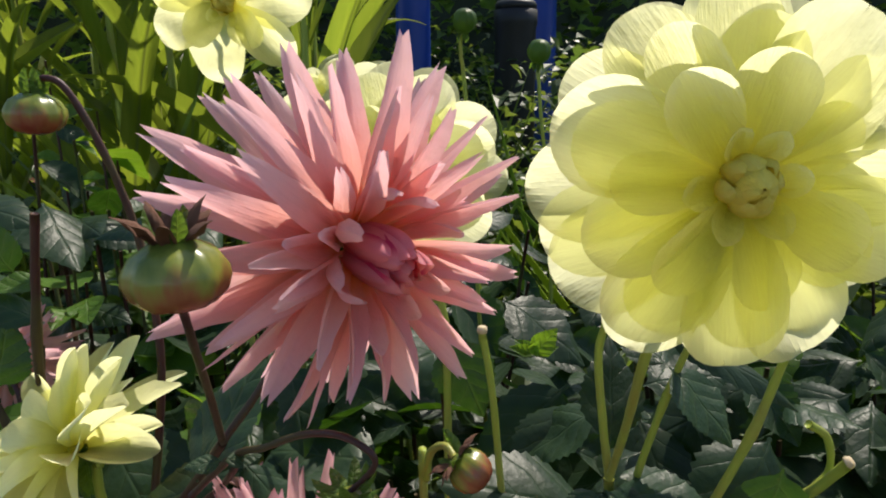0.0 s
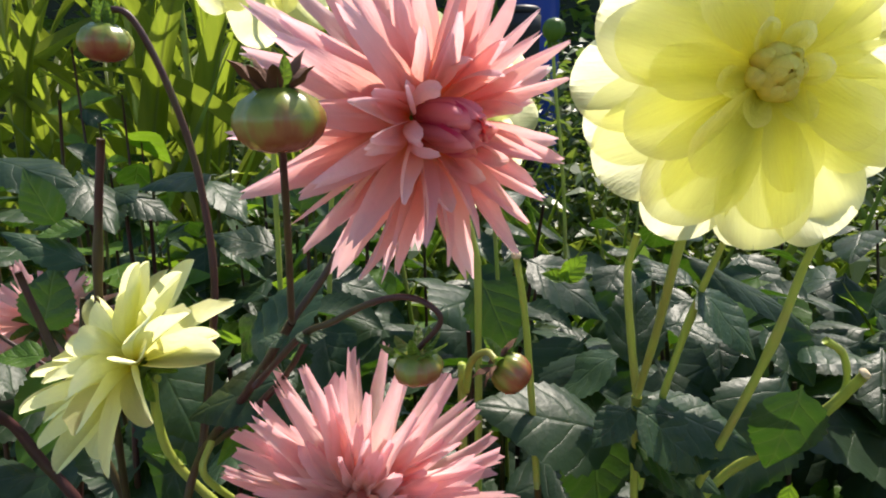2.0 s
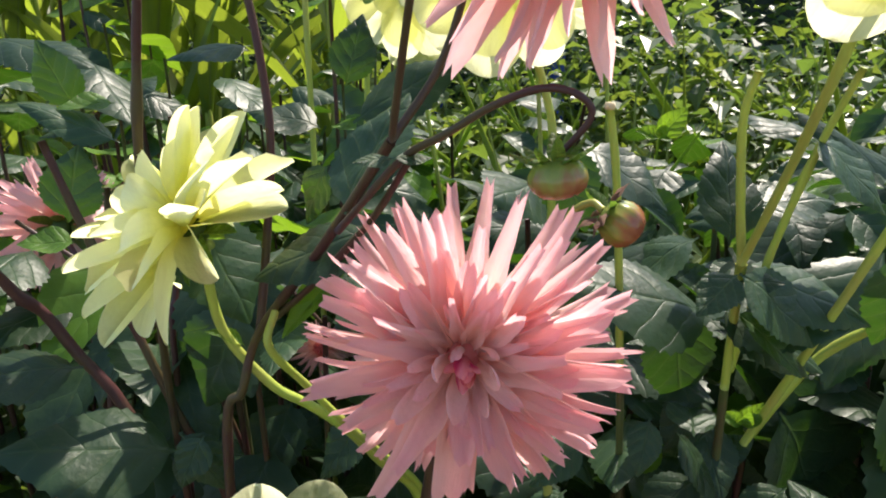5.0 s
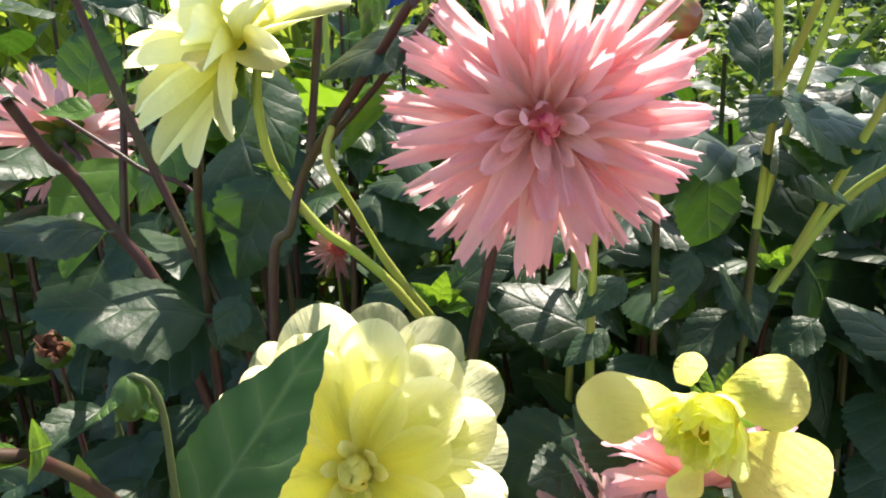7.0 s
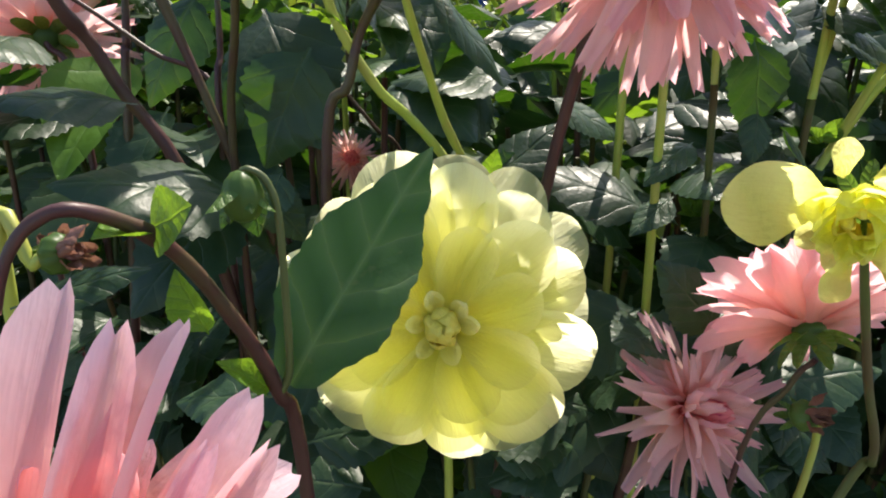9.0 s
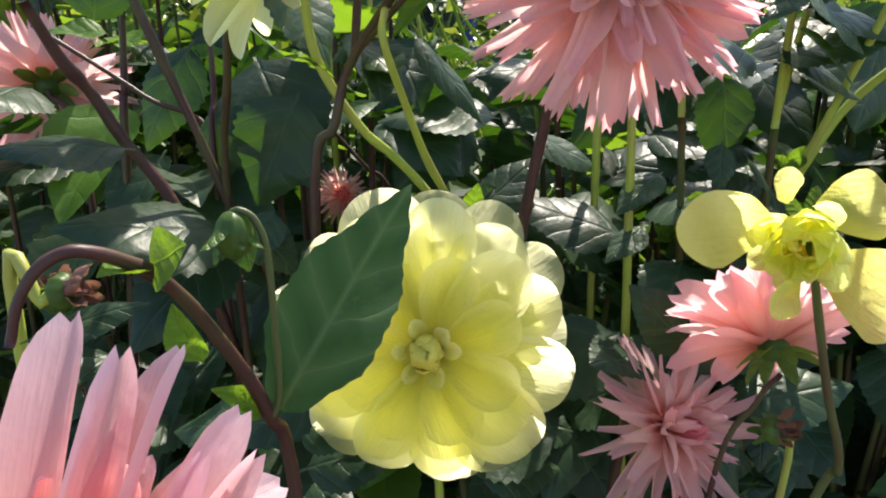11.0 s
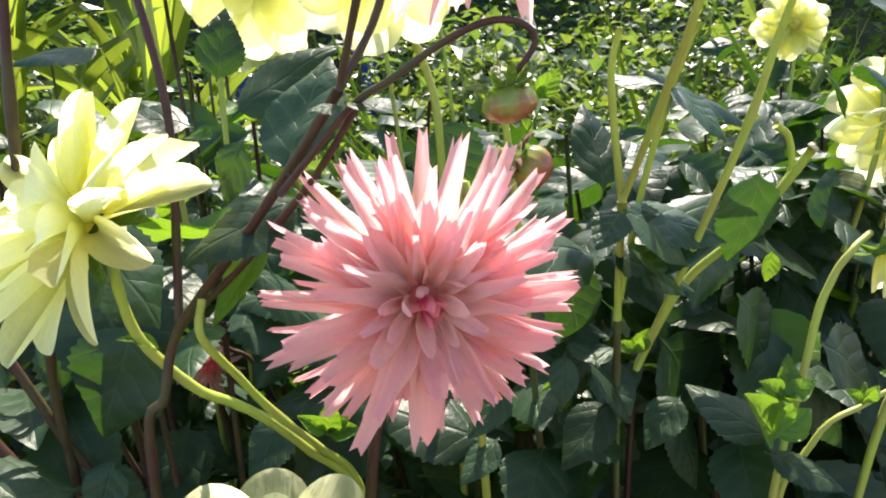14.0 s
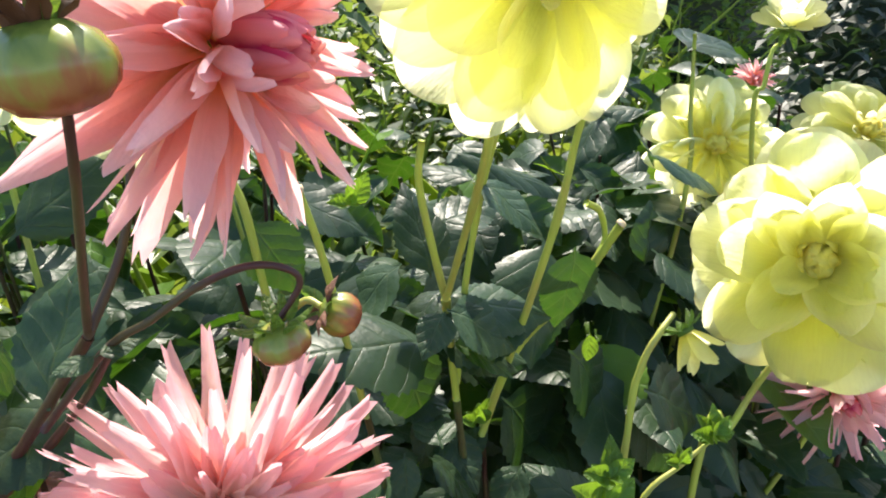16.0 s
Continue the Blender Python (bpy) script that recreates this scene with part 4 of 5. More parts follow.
stem_part(right_plant, [(0.172, 0.310, 1.010), (0.166, 0.320, 0.980), (0.161, 0.335, 0.931), (0.151, 0.360, 0.865), (0.13, 0.41, 0.74)], 0.0023, 0.0033, GREEN, (0.5,))
stem_part(right_plant, [(0.226, 0.355, 0.903), (0.219, 0.375, 0.872), (0.201, 0.395, 0.836), (0.171, 0.420, 0.792), (0.12, 0.425, 0.70)], 0.0034, 0.004, GREEN, (0.3,))
stem_part(right_plant, [(0.209, 0.370, 0.919), (0.222, 0.372, 0.909), (0.227, 0.374, 0.888), (0.219, 0.376, 0.873)], 0.003, 0.002, GREEN)
part("cut_end", lathe("cut_end", [(0.0036, -0.001), (0.0038, 0.0), (0.003, 0.002), (0.001, 0.002)], CUT, 8), right_plant, frame_of((0.225, 0.354, 0.904), (0.5, -0.3, 0.6)), "pale cut end of a stem")
stem_part(right_plant, [(0.022, 0.390, 0.966), (0.028, 0.392, 0.931), (0.034, 0.395, 0.871), (0.040, 0.399, 0.80)], 0.0026, 0.0028, GREEN)
# this stem too goes on downwards in the shade-coloured copy
stem_part(right_plant, [(0.040, 0.399, 0.803), (0.048, 0.404, 0.68), (0.06, 0.41, 0.5), (0.1, 0.43, 0)], 0.0027, 0.003, STALK_SHADED)
part("cut_end", lathe("cut_end", [(0.0028, -0.001), (0.0032, 0.001), (0.0026, 0.003), (0.001, 0.003)], CUT, 8), right_plant, frame_of((0.022, 0.390, 0.967), (0, 0, 1)), "pale cut end of a stem")
leaf(right_plant, (0.107, 0.415, 0.879), (0.116, 0.440, 0.945), (0.2, -1, 0.6), 1, 0.85)
leaf(right_plant, (0.094, 0.366, 0.877), (0.140, 0.348, 0.848), (0.1, -0.6, 1), 1, 1.1)
leaf(right_plant, (0.092, 0.364, 0.877), (0.066, 0.345, 0.866), (-0.1, -0.6, 1), 1, 1.0)
leaf(right_plant, (0.096, 0.364, 0.853), (0.136, 0.352, 0.823), (0.2, -0.5, 0.7), 4, 0.9)
leaf(right_plant, (0.100, 0.406, 0.834), (0.003, 0.385, 0.876), (0, -0.5, 1), 0, 1.1)
leaf(right_plant, (0.096, 0.395, 0.837), (0.152, 0.360, 0.858), (0, -0.6, 0.9), 1)
leaf(right_plant, (0.087, 0.380, 0.866), (0.113, 0.360, 0.879), (0, -0.6, 0.9), 1)
leaf(right_plant, (0.129, 0.375, 0.951), (0.163, 0.345, 0.925), (0.1, -0.4, 1), 1, 0.95)
leaf(right_plant, (0.129, 0.375, 0.951), (0.108, 0.420, 0.965), (0, -0.3, 1), 0, 0.8)
leaf(right_plant, (0.198, 0.370, 0.890), (0.187, 0.370, 0.823), (-0.1, -1, 0.2), 1, 0.95)
leaf(right_plant, (0.100, 0.385, 0.875), (0.174, 0.365, 0.853), (0, -0.5, 1), 0)
leaf(right_plant, (0.094, 0.390, 0.849), (0.148, 0.370, 0.816), (0, -0.4, 1), 0, 1.0)
leaf(right_plant, (0.088, 0.390, 0.758), (0.097, 0.430, 0.776), (0, -0.6, 0.9), 1)
leaf(right_plant, (0.103, 0.420, 0.750), (0.108, 0.375, 0.725), (0, -0.5, 0.9), 1)
leaf(right_plant, (0.048, 0.380, 0.709), (0.126, 0.420, 0.703), (0, -0.4, 1), 1)
leaf(right_plant, (0.047, 0.400, 0.698), (0.012, 0.350, 0.683), (0, -0.5, 0.9), 1, 1.1)
leaf(right_plant, (0.076, 0.410, 0.739), (0.042, 0.400, 0.727), (0, -0.8, 0.6), 0, 1, True)
leaf(right_plant, (0.356, 0.500, 0.773), (0.234, 0.460, 0.859), (0, -0.4, 1), 1)
leaf(right_plant, (0.001, 0.460, 0.936), (0.026, 0.440, 0.883), (0, -1, 0.4), 1)
leaf(right_plant, (0.049, 0.620, 0.913), (0.127, 0.580, 0.881), (0, -0.4, 1), 1)
leaf(right_plant, (0.151, 0.500, 0.882), (0.217, 0.500, 0.901), (0, -0.5, 1), 1)
leaf(right_plant, (0.132, 0.420, 0.964), (0.224, 0.400, 0.922), (0, -0.3, 1), 0, 0.5)
leaf(right_plant, (0.112, 0.410, 0.834), (0.159, 0.380, 0.814), (0, -0.4, 1), 0)
leaf(right_plant, (0.053, 0.440, 0.756), (0.097, 0.430, 0.762), (0, -0.5, 1), 0)
leaf(right_plant, (0.089, 0.420, 0.721), (0.084, 0.410, 0.757), (0, -1, 0.3), 1)
leaf(right_plant, (0.118, 0.420, 0.722), (0.134, 0.410, 0.743), (0, -0.7, 0.7), 1)
leaf(right_plant, (0.003, 0.300, 0.676), (-0.030, 0.290, 0.717), (0, -1, 0.3), 1, 0.9)
for base, tip, kind, wide in (((0.100, 0.420, 0.775), (0.076, 0.405, 0.737), 0, 1.0), ((0.105, 0.415, 0.752), (0.123, 0.398, 0.703), 1, 0.9), ((0.066, 0.420, 0.688), (0.117, 0.410, 0.716), 1, 1.0),
                              ((0.038, 0.400, 0.700), (0.040, 0.385, 0.655), 1, 1.1), ((0.171, 0.425, 0.698), (0.193, 0.405, 0.622), 0, 1.0)):
    leaf(right_plant, base, tip, (0.25, -0.55, 0.75), kind, wide)
for base, tip, kind, wide in (((0.067, 0.365, 0.778), (0.098, 0.352, 0.737), 0, 1.05), ((0.084, 0.365, 0.745), (0.037, 0.350, 0.720), 1, 0.9), ((0.051, 0.365, 0.787), (0.041, 0.345, 0.761), 0, 1.0),
                              ((0.012, 0.365, 0.769), (-0.024, 0.352, 0.755), 1, 0.95), ((0.003, 0.365, 0.736), (-0.029, 0.352, 0.720), 0, 1.0), ((0.138, 0.365, 0.738), (0.101, 0.352, 0.717), 1, 0.9)):
    leaf(right_plant, base, tip, (0.2, -0.15, 1.0), kind, wide)

def sprout(owner, seat, size, count, seed):
    """A tuft of small bright leaves in a leaf axil."""
    r = random.Random(seed)
    for k in range(count):
        a = 2.4 * k
        tip = Vector(seat) + size * Vector((0.8 * math.cos(a), 0.5 * math.sin(a), r.uniform(0.1, 1.0)))
        leaf(owner, seat, tip, (0.3 * math.cos(a), -0.6, 0.7), k, r.uniform(0.8, 1.1), True)


sprout(right_plant, (0.042, 0.410, 0.710), 0.016, 8, 1)
sprout(right_plant, (0.122, 0.400, 0.760), 0.016, 7, 2)
sprout(right_plant, (0.054, 0.400, 0.948), 0.018, 6, 3)
sprout(main_plant, (-0.104, 0.420, 0.733), 0.022, 6, 4)

far_right_plant = thing("dahlia_plant", (0.26, 0.42, 0), "dahlia plant with green stems and large shaded leaves", "plant", "dahlia plants")
stem_part(far_right_plant, [(0.443, 0.500, 1.001), (0.439, 0.500, 0.927), (0.421, 0.490, 0.841), (0.33, 0.5, 0.5), (0.30, 0.46, 0)], 0.002, 0.004, GREEN)
leaf(far_right_plant, (0.149, 0.285, 0.742), (0.125, 0.335, 0.768), (0, -0.35, 1), 0, 1.0)
leaf(far_right_plant, (0.149, 0.295, 0.732), (0.181, 0.265, 0.721), (0, -0.25, 1), 0)
leaf(far_right_plant, (0.151, 0.290, 0.743), (0.126, 0.280, 0.781), (0, -0.8, 0.6), 0, 1.0, True)
leaf(far_right_plant, (0.151, 0.290, 0.743), (0.177, 0.290, 0.757), (0, -0.8, 0.6), 0, 1.0, True)
leaf(far_right_plant, (0.152, 0.290, 0.745), (0.156, 0.290, 0.775), (0.3, -0.8, 0.4), 0, 1.0, True)
leaf(far_right_plant, (0.177, 0.330, 0.847), (0.174, 0.330, 0.827), (-0.3, -0.8, 0.5), 0, 0.9, True)
leaf(far_right_plant, (0.219, 0.320, 0.958), (0.296, 0.330, 0.923), (0, -0.4, 1), 0, 0.7)
leaf(far_right_plant, (0.295, 0.420, 0.947), (0.330, 0.420, 0.917), (0, -0.5, 1), 1)
leaf(far_right_plant, (0.433, 0.500, 0.987), (0.526, 0.520, 1.002), (0, -0.5, 1), 1)
leaf(far_right_plant, (0.331, 0.420, 0.696), (0.427, 0.400, 0.595), (0, -0.6, 0.9), 1)
leaf(far_right_plant, (0.284, 0.420, 0.709), (0.234, 0.400, 0.659), (0, -1, 0.4), 1)
leaf(far_right_plant, (0.240, 0.450, 0.734), (0.151, 0.420, 0.741), (0, -0.9, 0.4), 1)
leaf(far_right_plant, (0.342, 0.460, 0.806), (0.363, 0.460, 0.862), (0, -1, 0.3), 1)

for base, tip, kind in (((0.209, 0.400, 0.791), (0.262, 0.395, 0.716), 1), ((0.205, 0.415, 0.745), (0.299, 0.410, 0.712), 0), ((0.156, 0.420, 0.758), (0.208, 0.410, 0.675), 1),
                        ((0.249, 0.360, 0.760), (0.322, 0.350, 0.708), 1), ((0.244, 0.370, 0.744), (0.286, 0.355, 0.668), 0)):
    leaf(far_right_plant, base, tip, (0.1, -0.75, 0.6), kind, 1.0)

left_plant = thing("dahlia_plant", (-0.33, 0.46, 0), "dahlia plant with slim purple stems", "plant", "dahlia plants")
stem_part(left_plant, [(-0.327, 0.430, 0.947), (-0.313, 0.435, 0.889), (-0.27, 0.437, 0.754), (-0.235, 0.45, 0.6), (-0.2, 0.46, 0)], 0.0027, 0.0040, PURPLE, (0.3,))
stem_part(left_plant, [(-0.221, 0.364, 1.043), (-0.231, 0.370, 0.997), (-0.241, 0.377, 0.936), (-0.255, 0.405, 0.84), (-0.268, 0.430, 0.77), (-0.27, 0.44, 0.6), (-0.28, 0.46, 0)], 0.0026, 0.0034, PURPLE, (0.25,))
stem_part(left_plant, [(-0.354, 0.550, 0.893), (-0.360, 0.545, 0.830), (-0.366, 0.540, 0.772), (-0.40, 0.5, 0.3), (-0.37, 0.48, 0)], 0.0028, 0.005, PURPLE)
stem_part(left_plant, [(-0.280, 0.500, 0.882), (-0.281, 0.490, 0.824), (-0.285, 0.480, 0.751), (-0.29, 0.48, 0.3), (-0.29, 0.46, 0)], 0.0022, 0.0034, PURPLE)
stem_part(left_plant, [(-0.363, 0.400, 0.883), (-0.353, 0.415, 0.849), (-0.335, 0.430, 0.809), (-0.28, 0.44, 0.65), (-0.2, 0.46, 0)], 0.0036, 0.005, PURPLE, (0.3,))
stem_part(left_plant, [(-0.402, 0.500, 0.877), (-0.333, 0.500, 0.825), (-0.275, 0.500, 0.772), (-0.2, 0.5, 0.5)], 0.0018, 0.0025, PURPLE)
stem_part(left_plant, [(-0.209, 0.550, 0.803), (-0.174, 0.550, 0.759), (-0.147, 0.550, 0.723), (-0.1, 0.52, 0.55)], 0.0018, 0.0025, PURPLE)
leaf(left_plant, (-0.368, 0.550, 0.958), (-0.386, 0.530, 1.006), (-0.2, -0.8, 0.6), 1)
leaf(left_plant, (-0.361, 0.500, 0.876), (-0.345, 0.490, 0.932), (0.2, -1, 0.3), 1, 1.1)
leaf(left_plant, (-0.223, 0.550, 1.004), (-0.277, 0.520, 1.002), (0, -0.4, 1), 0)
leaf(left_plant, (-0.478, 0.620, 1.013), (-0.379, 0.600, 1.000), (0, -0.4, 1), 0)
leaf(left_plant, (-0.167, 0.520, 0.943), (-0.218, 0.520, 0.967), (0, -0.5, 1), 1)
leaf(left_plant, (-0.312, 0.500, 0.965), (-0.342, 0.480, 0.966), (0, -0.5, 1), 1, 1, True)
leaf(left_plant, (-0.302, 0.480, 0.939), (-0.361, 0.470, 0.973), (-0.2, -0.5, 0.9), 0, 0.7)
leaf(left_plant, (-0.341, 0.470, 0.868), (-0.376, 0.460, 0.873), (0, -0.5, 0.9), 1, 1, True)
leaf(left_plant, (-0.278, 0.500, 0.821), (-0.260, 0.470, 0.751), (-0.3, -0.5, 0.9), 1)

# ---- flowers ----
cactus_flower((-0.0295, 0.241, 1.055), (0.65, -0.74, -0.11), 0.061, [(-0.052, 0.268, 1.045), (-0.068, 0.268, 0.997), FORK],
              "large salmon-pink cactus dahlia with a magenta heart", stem=PURPLE, thick=(0.0015, 0.0019), cone=1.75, spin=0.3,
              rows=((17, 1.02, -26, 0.007, -0.003), (17, 1.04, -11, 0.008, 0.000), (16, 1.0, 4, 0.008, 0.003), (14, 0.90, 18, 0.009, 0.006), (11, 0.72, 34, 0.010, 0.008)))
cactus_flower((-0.061, 0.266, 0.877), (-0.08, -0.99, -0.08), 0.0665, [(-0.055, 0.30, 0.86), (-0.07, 0.335, 0.82), (-0.10, 0.36, 0.60), (-0.15, 0.36, 0)],
              "full pale pink cactus dahlia facing forward", pale=True, stem=PURPLE, cone=0.6,
              narrow=0.62,
              rows=((18, 0.95, -20, 0.007, -0.004), (19, 0.99, -11, 0.008, 0.0), (19, 0.96, -2, 0.008, 0.002), (17, 0.86, 6, 0.008, 0.004, 1.1)))
cactus_flower((-0.462, 0.655, 0.834), (-0.25, 0.85, 0.30), 0.070, [(-0.43, 0.62, 0.78), (-0.42, 0.6, 0.5), (-0.40, 0.55, 0)],
              "pale pink cactus dahlia seen from behind", pale=True, stem=PURPLE)
cactus_flower((-0.010, 0.300, 0.628), (0.42, -0.70, 0.30), 0.052, [(-0.02, 0.33, 0.62), (-0.03, 0.36, 0.4), (-0.03, 0.38, 0)],
              "loose pink cactus dahlia low among dark leaves", pale=True, stem=PURPLE,
              rows=((16, 1.02, -14, 0.006, -0.002), (16, 1.02, 4, 0.007, 0.0), (15, 0.96, 20, 0.008, 0.002), (13, 0.84, 36, 0.008, 0.004), (9, 0.66, 54, 0.006, 0.006)))
cactus_flower((0.022, 0.254, 0.697), (0.12, 0.70, 0.68), 0.046, [(0.014, 0.250, 0.668), (-0.002, 0.262, 0.600), (-0.02, 0.27, 0.3), (-0.02, 0.28, 0)],
              "pink dahlia seen from below with a dark calyx", stem=PURPLE, thick=(0.0015, 0.0020), pale=True, narrow=0.95, petals=PALE_BROAD,
              rows=((13, 1.00, 10, 0.007, 0.0), (13, 1.0, 24, 0.008, 0.002), (12, 0.95, 38, 0.008, 0.004), (10, 0.85, 52, 0.007, 0.006)))
front = cactus_flower((-0.247, 0.104, 0.722), (0.05, -0.45, 0.88), 0.055, [(-0.262, 0.135, 0.680), (-0.26, 0.19, 0.4), (-0.26, 0.24, 0)],
                      "salmon-pink cactus dahlia leaning out of the bed", stem=PURPLE, narrow=0.85, petals=FRONT_PETALS, rows=((9, 0.75, -6, 0.007, 0.0), (8, 0.6, 14, 0.008, 0.002), (5, 0.4, 40, 0.008, 0.004)))
for k, (base, tip, up, wide) in enumerate((((-0.252, 0.078, 0.722), (-0.25, 0.118, 0.786), (-0.1, -1, 0.3), 0.54), ((-0.248, 0.08, 0.722), (-0.237, 0.116, 0.776), (0.25, -0.9, 0.3), 0.46),
                                           ((-0.244, 0.082, 0.721), (-0.224, 0.114, 0.776), (-0.5, -0.8, 0.4), 0.54), ((-0.241, 0.078, 0.721), (-0.211, 0.11, 0.762), (0.1, -1, 0.45), 0.52),
                                           ((-0.239, 0.078, 0.722), (-0.208, 0.106, 0.753), (0.1, -1, 0.4), 0.46), ((-0.239, 0.074, 0.722), (-0.218, 0.1, 0.757), (0.2, -0.9, 0.4), 0.42))):
    part("petal", FRONT_PETALS[k % 3], front, blade_pose(base, tip, up, 1.04, wide * (Vector(tip) - Vector(base)).length))
cactus_flower((0.455, 0.340, 0.690), (-0.35, -0.80, -0.15), 0.064, [(0.470, 0.370, 0.62), (0.40, 0.42, 0.4), (0.38, 0.42, 0)],
              "pink dahlia half hidden under a yellow one", stem=GREEN, pale=True, narrow=0.9)
cactus_flower((1.255, 1.100, 0.802), (-0.2, -0.8, 0.4), 0.045, [(1.247, 1.100, 0.729), (1.0, 1.12, 0.4), (1.0, 1.12, 0)],
              "small rose-pink dahlia far back in the bed", stem=PURPLE)

cactus_flower((-0.196, 0.600, 0.723), (0.1, -0.8, 0.4), 0.022, [(-0.197, 0.620, 0.700), (-0.17, 0.62, 0.4), (-0.17, 0.62, 0)],
              "small pink dahlia deep among the leaves", stem=PURPLE, pale=True)
yellow_flower((0.1135, 0.268, 1.072), (0.02, -0.99, 0.03), 0.0755, [(0.098, 0.286, 1.03), (0.088, 0.284, 0.994), (0.094, 0.330, 0.936), NODE],
              "large pale yellow dahlia with broad round petals, lit from behind", thick=(0.0025, 0.0027))
turned = yellow_flower((-0.206, 0.349, 0.910), (-0.72, -0.16, 0.68), 0.064,
              [(-0.200, 0.354, 0.897), (-0.202, 0.358, 0.873), (-0.197, 0.362, 0.842), (-0.176, 0.372, 0.805), (-0.157, 0.382, 0.786), (-0.137, 0.393, 0.762), (-0.116, 0.402, 0.731), (-0.092, 0.410, 0.697), (-0.075, 0.412, 0.62), (-0.062, 0.410, 0.40), (-0.06, 0.40, 0)],
              "pale yellow dahlia turned aside with drooping petals", long=True, petals=LEMON_LONG, thick=(0.003, 0.004),
              rows=((8, 1.0, -14, 0.006, -0.002, 0.8), (8, 1.0, 4, 0.007, 0.001, 0.85), (8, 0.90, 22, 0.007, 0.004, 0.95), (7, 0.76, 42, 0.006, 0.006, 1.05), (6, 0.58, 60, 0.005, 0.007, 1.2), (5, 0.42, 76, 0.004, 0.007, 1.3)), heart=0)
part("disc", lathe("disc", [(0.007, -0.002), (0.008, 0.003), (0.006, 0.008), (0.003, 0.010), (0.001, 0.011)], LEMON, 14, 7, 0.06), turned, frame_of((-0.206, 0.349, 0.910), (-0.72, -0.16, 0.68)))
for base, tip, up, wide in (((-0.203, 0.350, 0.912), (-0.149, 0.343, 0.925), (-0.3, -0.6, 0.8), 0.70), ((-0.206, 0.350, 0.915), (-0.166, 0.350, 0.962), (-0.8, -0.6, 0.3), 0.62),
                            ((-0.208, 0.349, 0.917), (-0.188, 0.348, 0.971), (-0.8, -0.6, 0.1), 0.75), ((-0.208, 0.348, 0.903), (-0.243, 0.335, 0.848), (-0.5, -0.8, 0.3), 0.75)):
    part("petal", LEMON_LONG[2], turned, blade_pose(base, tip, up, 1.04, wide * (Vector(tip) - Vector(base)).length))
yellow_flower((-0.187, 0.600, 1.181), (0.05, -0.85, -0.15), 0.067, [(-0.194, 0.630, 1.157), (-0.2, 0.64, 0.7), (-0.2, 0.65, 0)],
              "yellow dahlia with few long petals at the back", petals=LEMON_LOOSE, rows=((7, 1.0, -4, 0.006, 0, 0.9), (4, 0.6, 20, 0.006, 0.003)))
yellow_flower((-0.034, 0.435, 1.056), (-0.12, -0.95, 0.15), 0.068, [(-0.032, 0.452, 1.03), (-0.006, 0.452, 0.972), (-0.000, 0.450, 0.889), (0.0, 0.46, 0.5), (0.0, 0.47, 0)],
              "big yellow dahlia behind the pink bloom", rows=((11, 0.98, -9, 0.006, -0.002, 0.78), (9, 0.86, -2, 0.007, 0.001, 0.8), (6, 0.55, 7, 0.007, 0.004, 0.86)))
yellow_flower((-0.107, 0.660, 1.070), (-0.25, -0.85, 0.2), 0.076, [(-0.139, 0.680, 1.014), (-0.152, 0.690, 0.965), (-0.17, 0.66, 0.5), (-0.17, 0.67, 0)],
              "yellow dahlia with a dark spot, behind the pink one", rows=((11, 0.98, -9, 0.006, -0.002, 0.78), (9, 0.86, -2, 0.007, 0.001, 0.8), (6, 0.55, 7, 0.007, 0.004, 0.86)))
rnd.seed(21)
yellow_flower((-0.151, 0.283, 0.698), (-0.11, -0.97, 0.14), 0.082, [(-0.145, 0.32, 0.68), (-0.14, 0.35, 0.5), (-0.14, 0.36, 0)],
              "full pale yellow dahlia half covered by a dark leaf", heart=0.62, roll=5.0,
              rows=((13, 0.98, -15, 0.006, -0.003, 0.72), (11, 0.88, -11, 0.007, -0.001, 0.74), (9, 0.72, -7, 0.007, 0.001, 0.80), (8, 0.54, -2, 0.007, 0.003, 0.88)))
rnd.seed(4)
yellow_flower((0.320, 0.275, 0.874), (-0.78, -0.48, 0.40), 0.084, [(0.365, 0.310, 0.805), (0.358, 0.345, 0.730), (0.333, 0.350, 0.693), (0.295, 0.350, 0.664), (0.24, 0.40, 0)],
              "wide open soft yellow dahlia with loose petals", loose=True, petals=LEMON_LOOSE,
              rows=((9, 0.96, -8, 0.006, -0.002), (9, 0.94, 6, 0.007, 0.001), (8, 0.84, 20, 0.007, 0.004), (7, 0.66, 36, 0.007, 0.006), (5, 0.46, 52, 0.006, 0.008)))
yellow_flower((0.462, 0.49, 0.893), (-0.45, -0.8, 0.2), 0.066, [(0.494, 0.520, 0.855), (0.44, 0.55, 0.5), (0.42, 0.55, 0)],
              "yellow dahlia standing behind the others", loose=True)
yellow_flower((0.587, 0.420, 0.889), (-0.2, -0.6, 0.6), 0.062, [(0.634, 0.440, 0.851), (0.66, 0.46, 0.5), (0.62, 0.46, 0)],
              "pale yellow dahlia opening towards the sun")
yellow_flower((-0.105, 0.800, 1.030), (0.0, -0.8, 0.4), 0.05, [(-0.108, 0.820, 1.001), (-0.03, 0.82, 0.4), (-0.03, 0.82, 0)],
              "small yellow dahlia further back")
yellow_flower((0.647, 0.850, 0.992), (-0.3, -0.8, 0.2), 0.05, [(0.662, 0.860, 0.944), (0.6, 0.86, 0.4), (0.6, 0.86, 0)],
              "yellow dahlia in the back of the bed", loose=True)

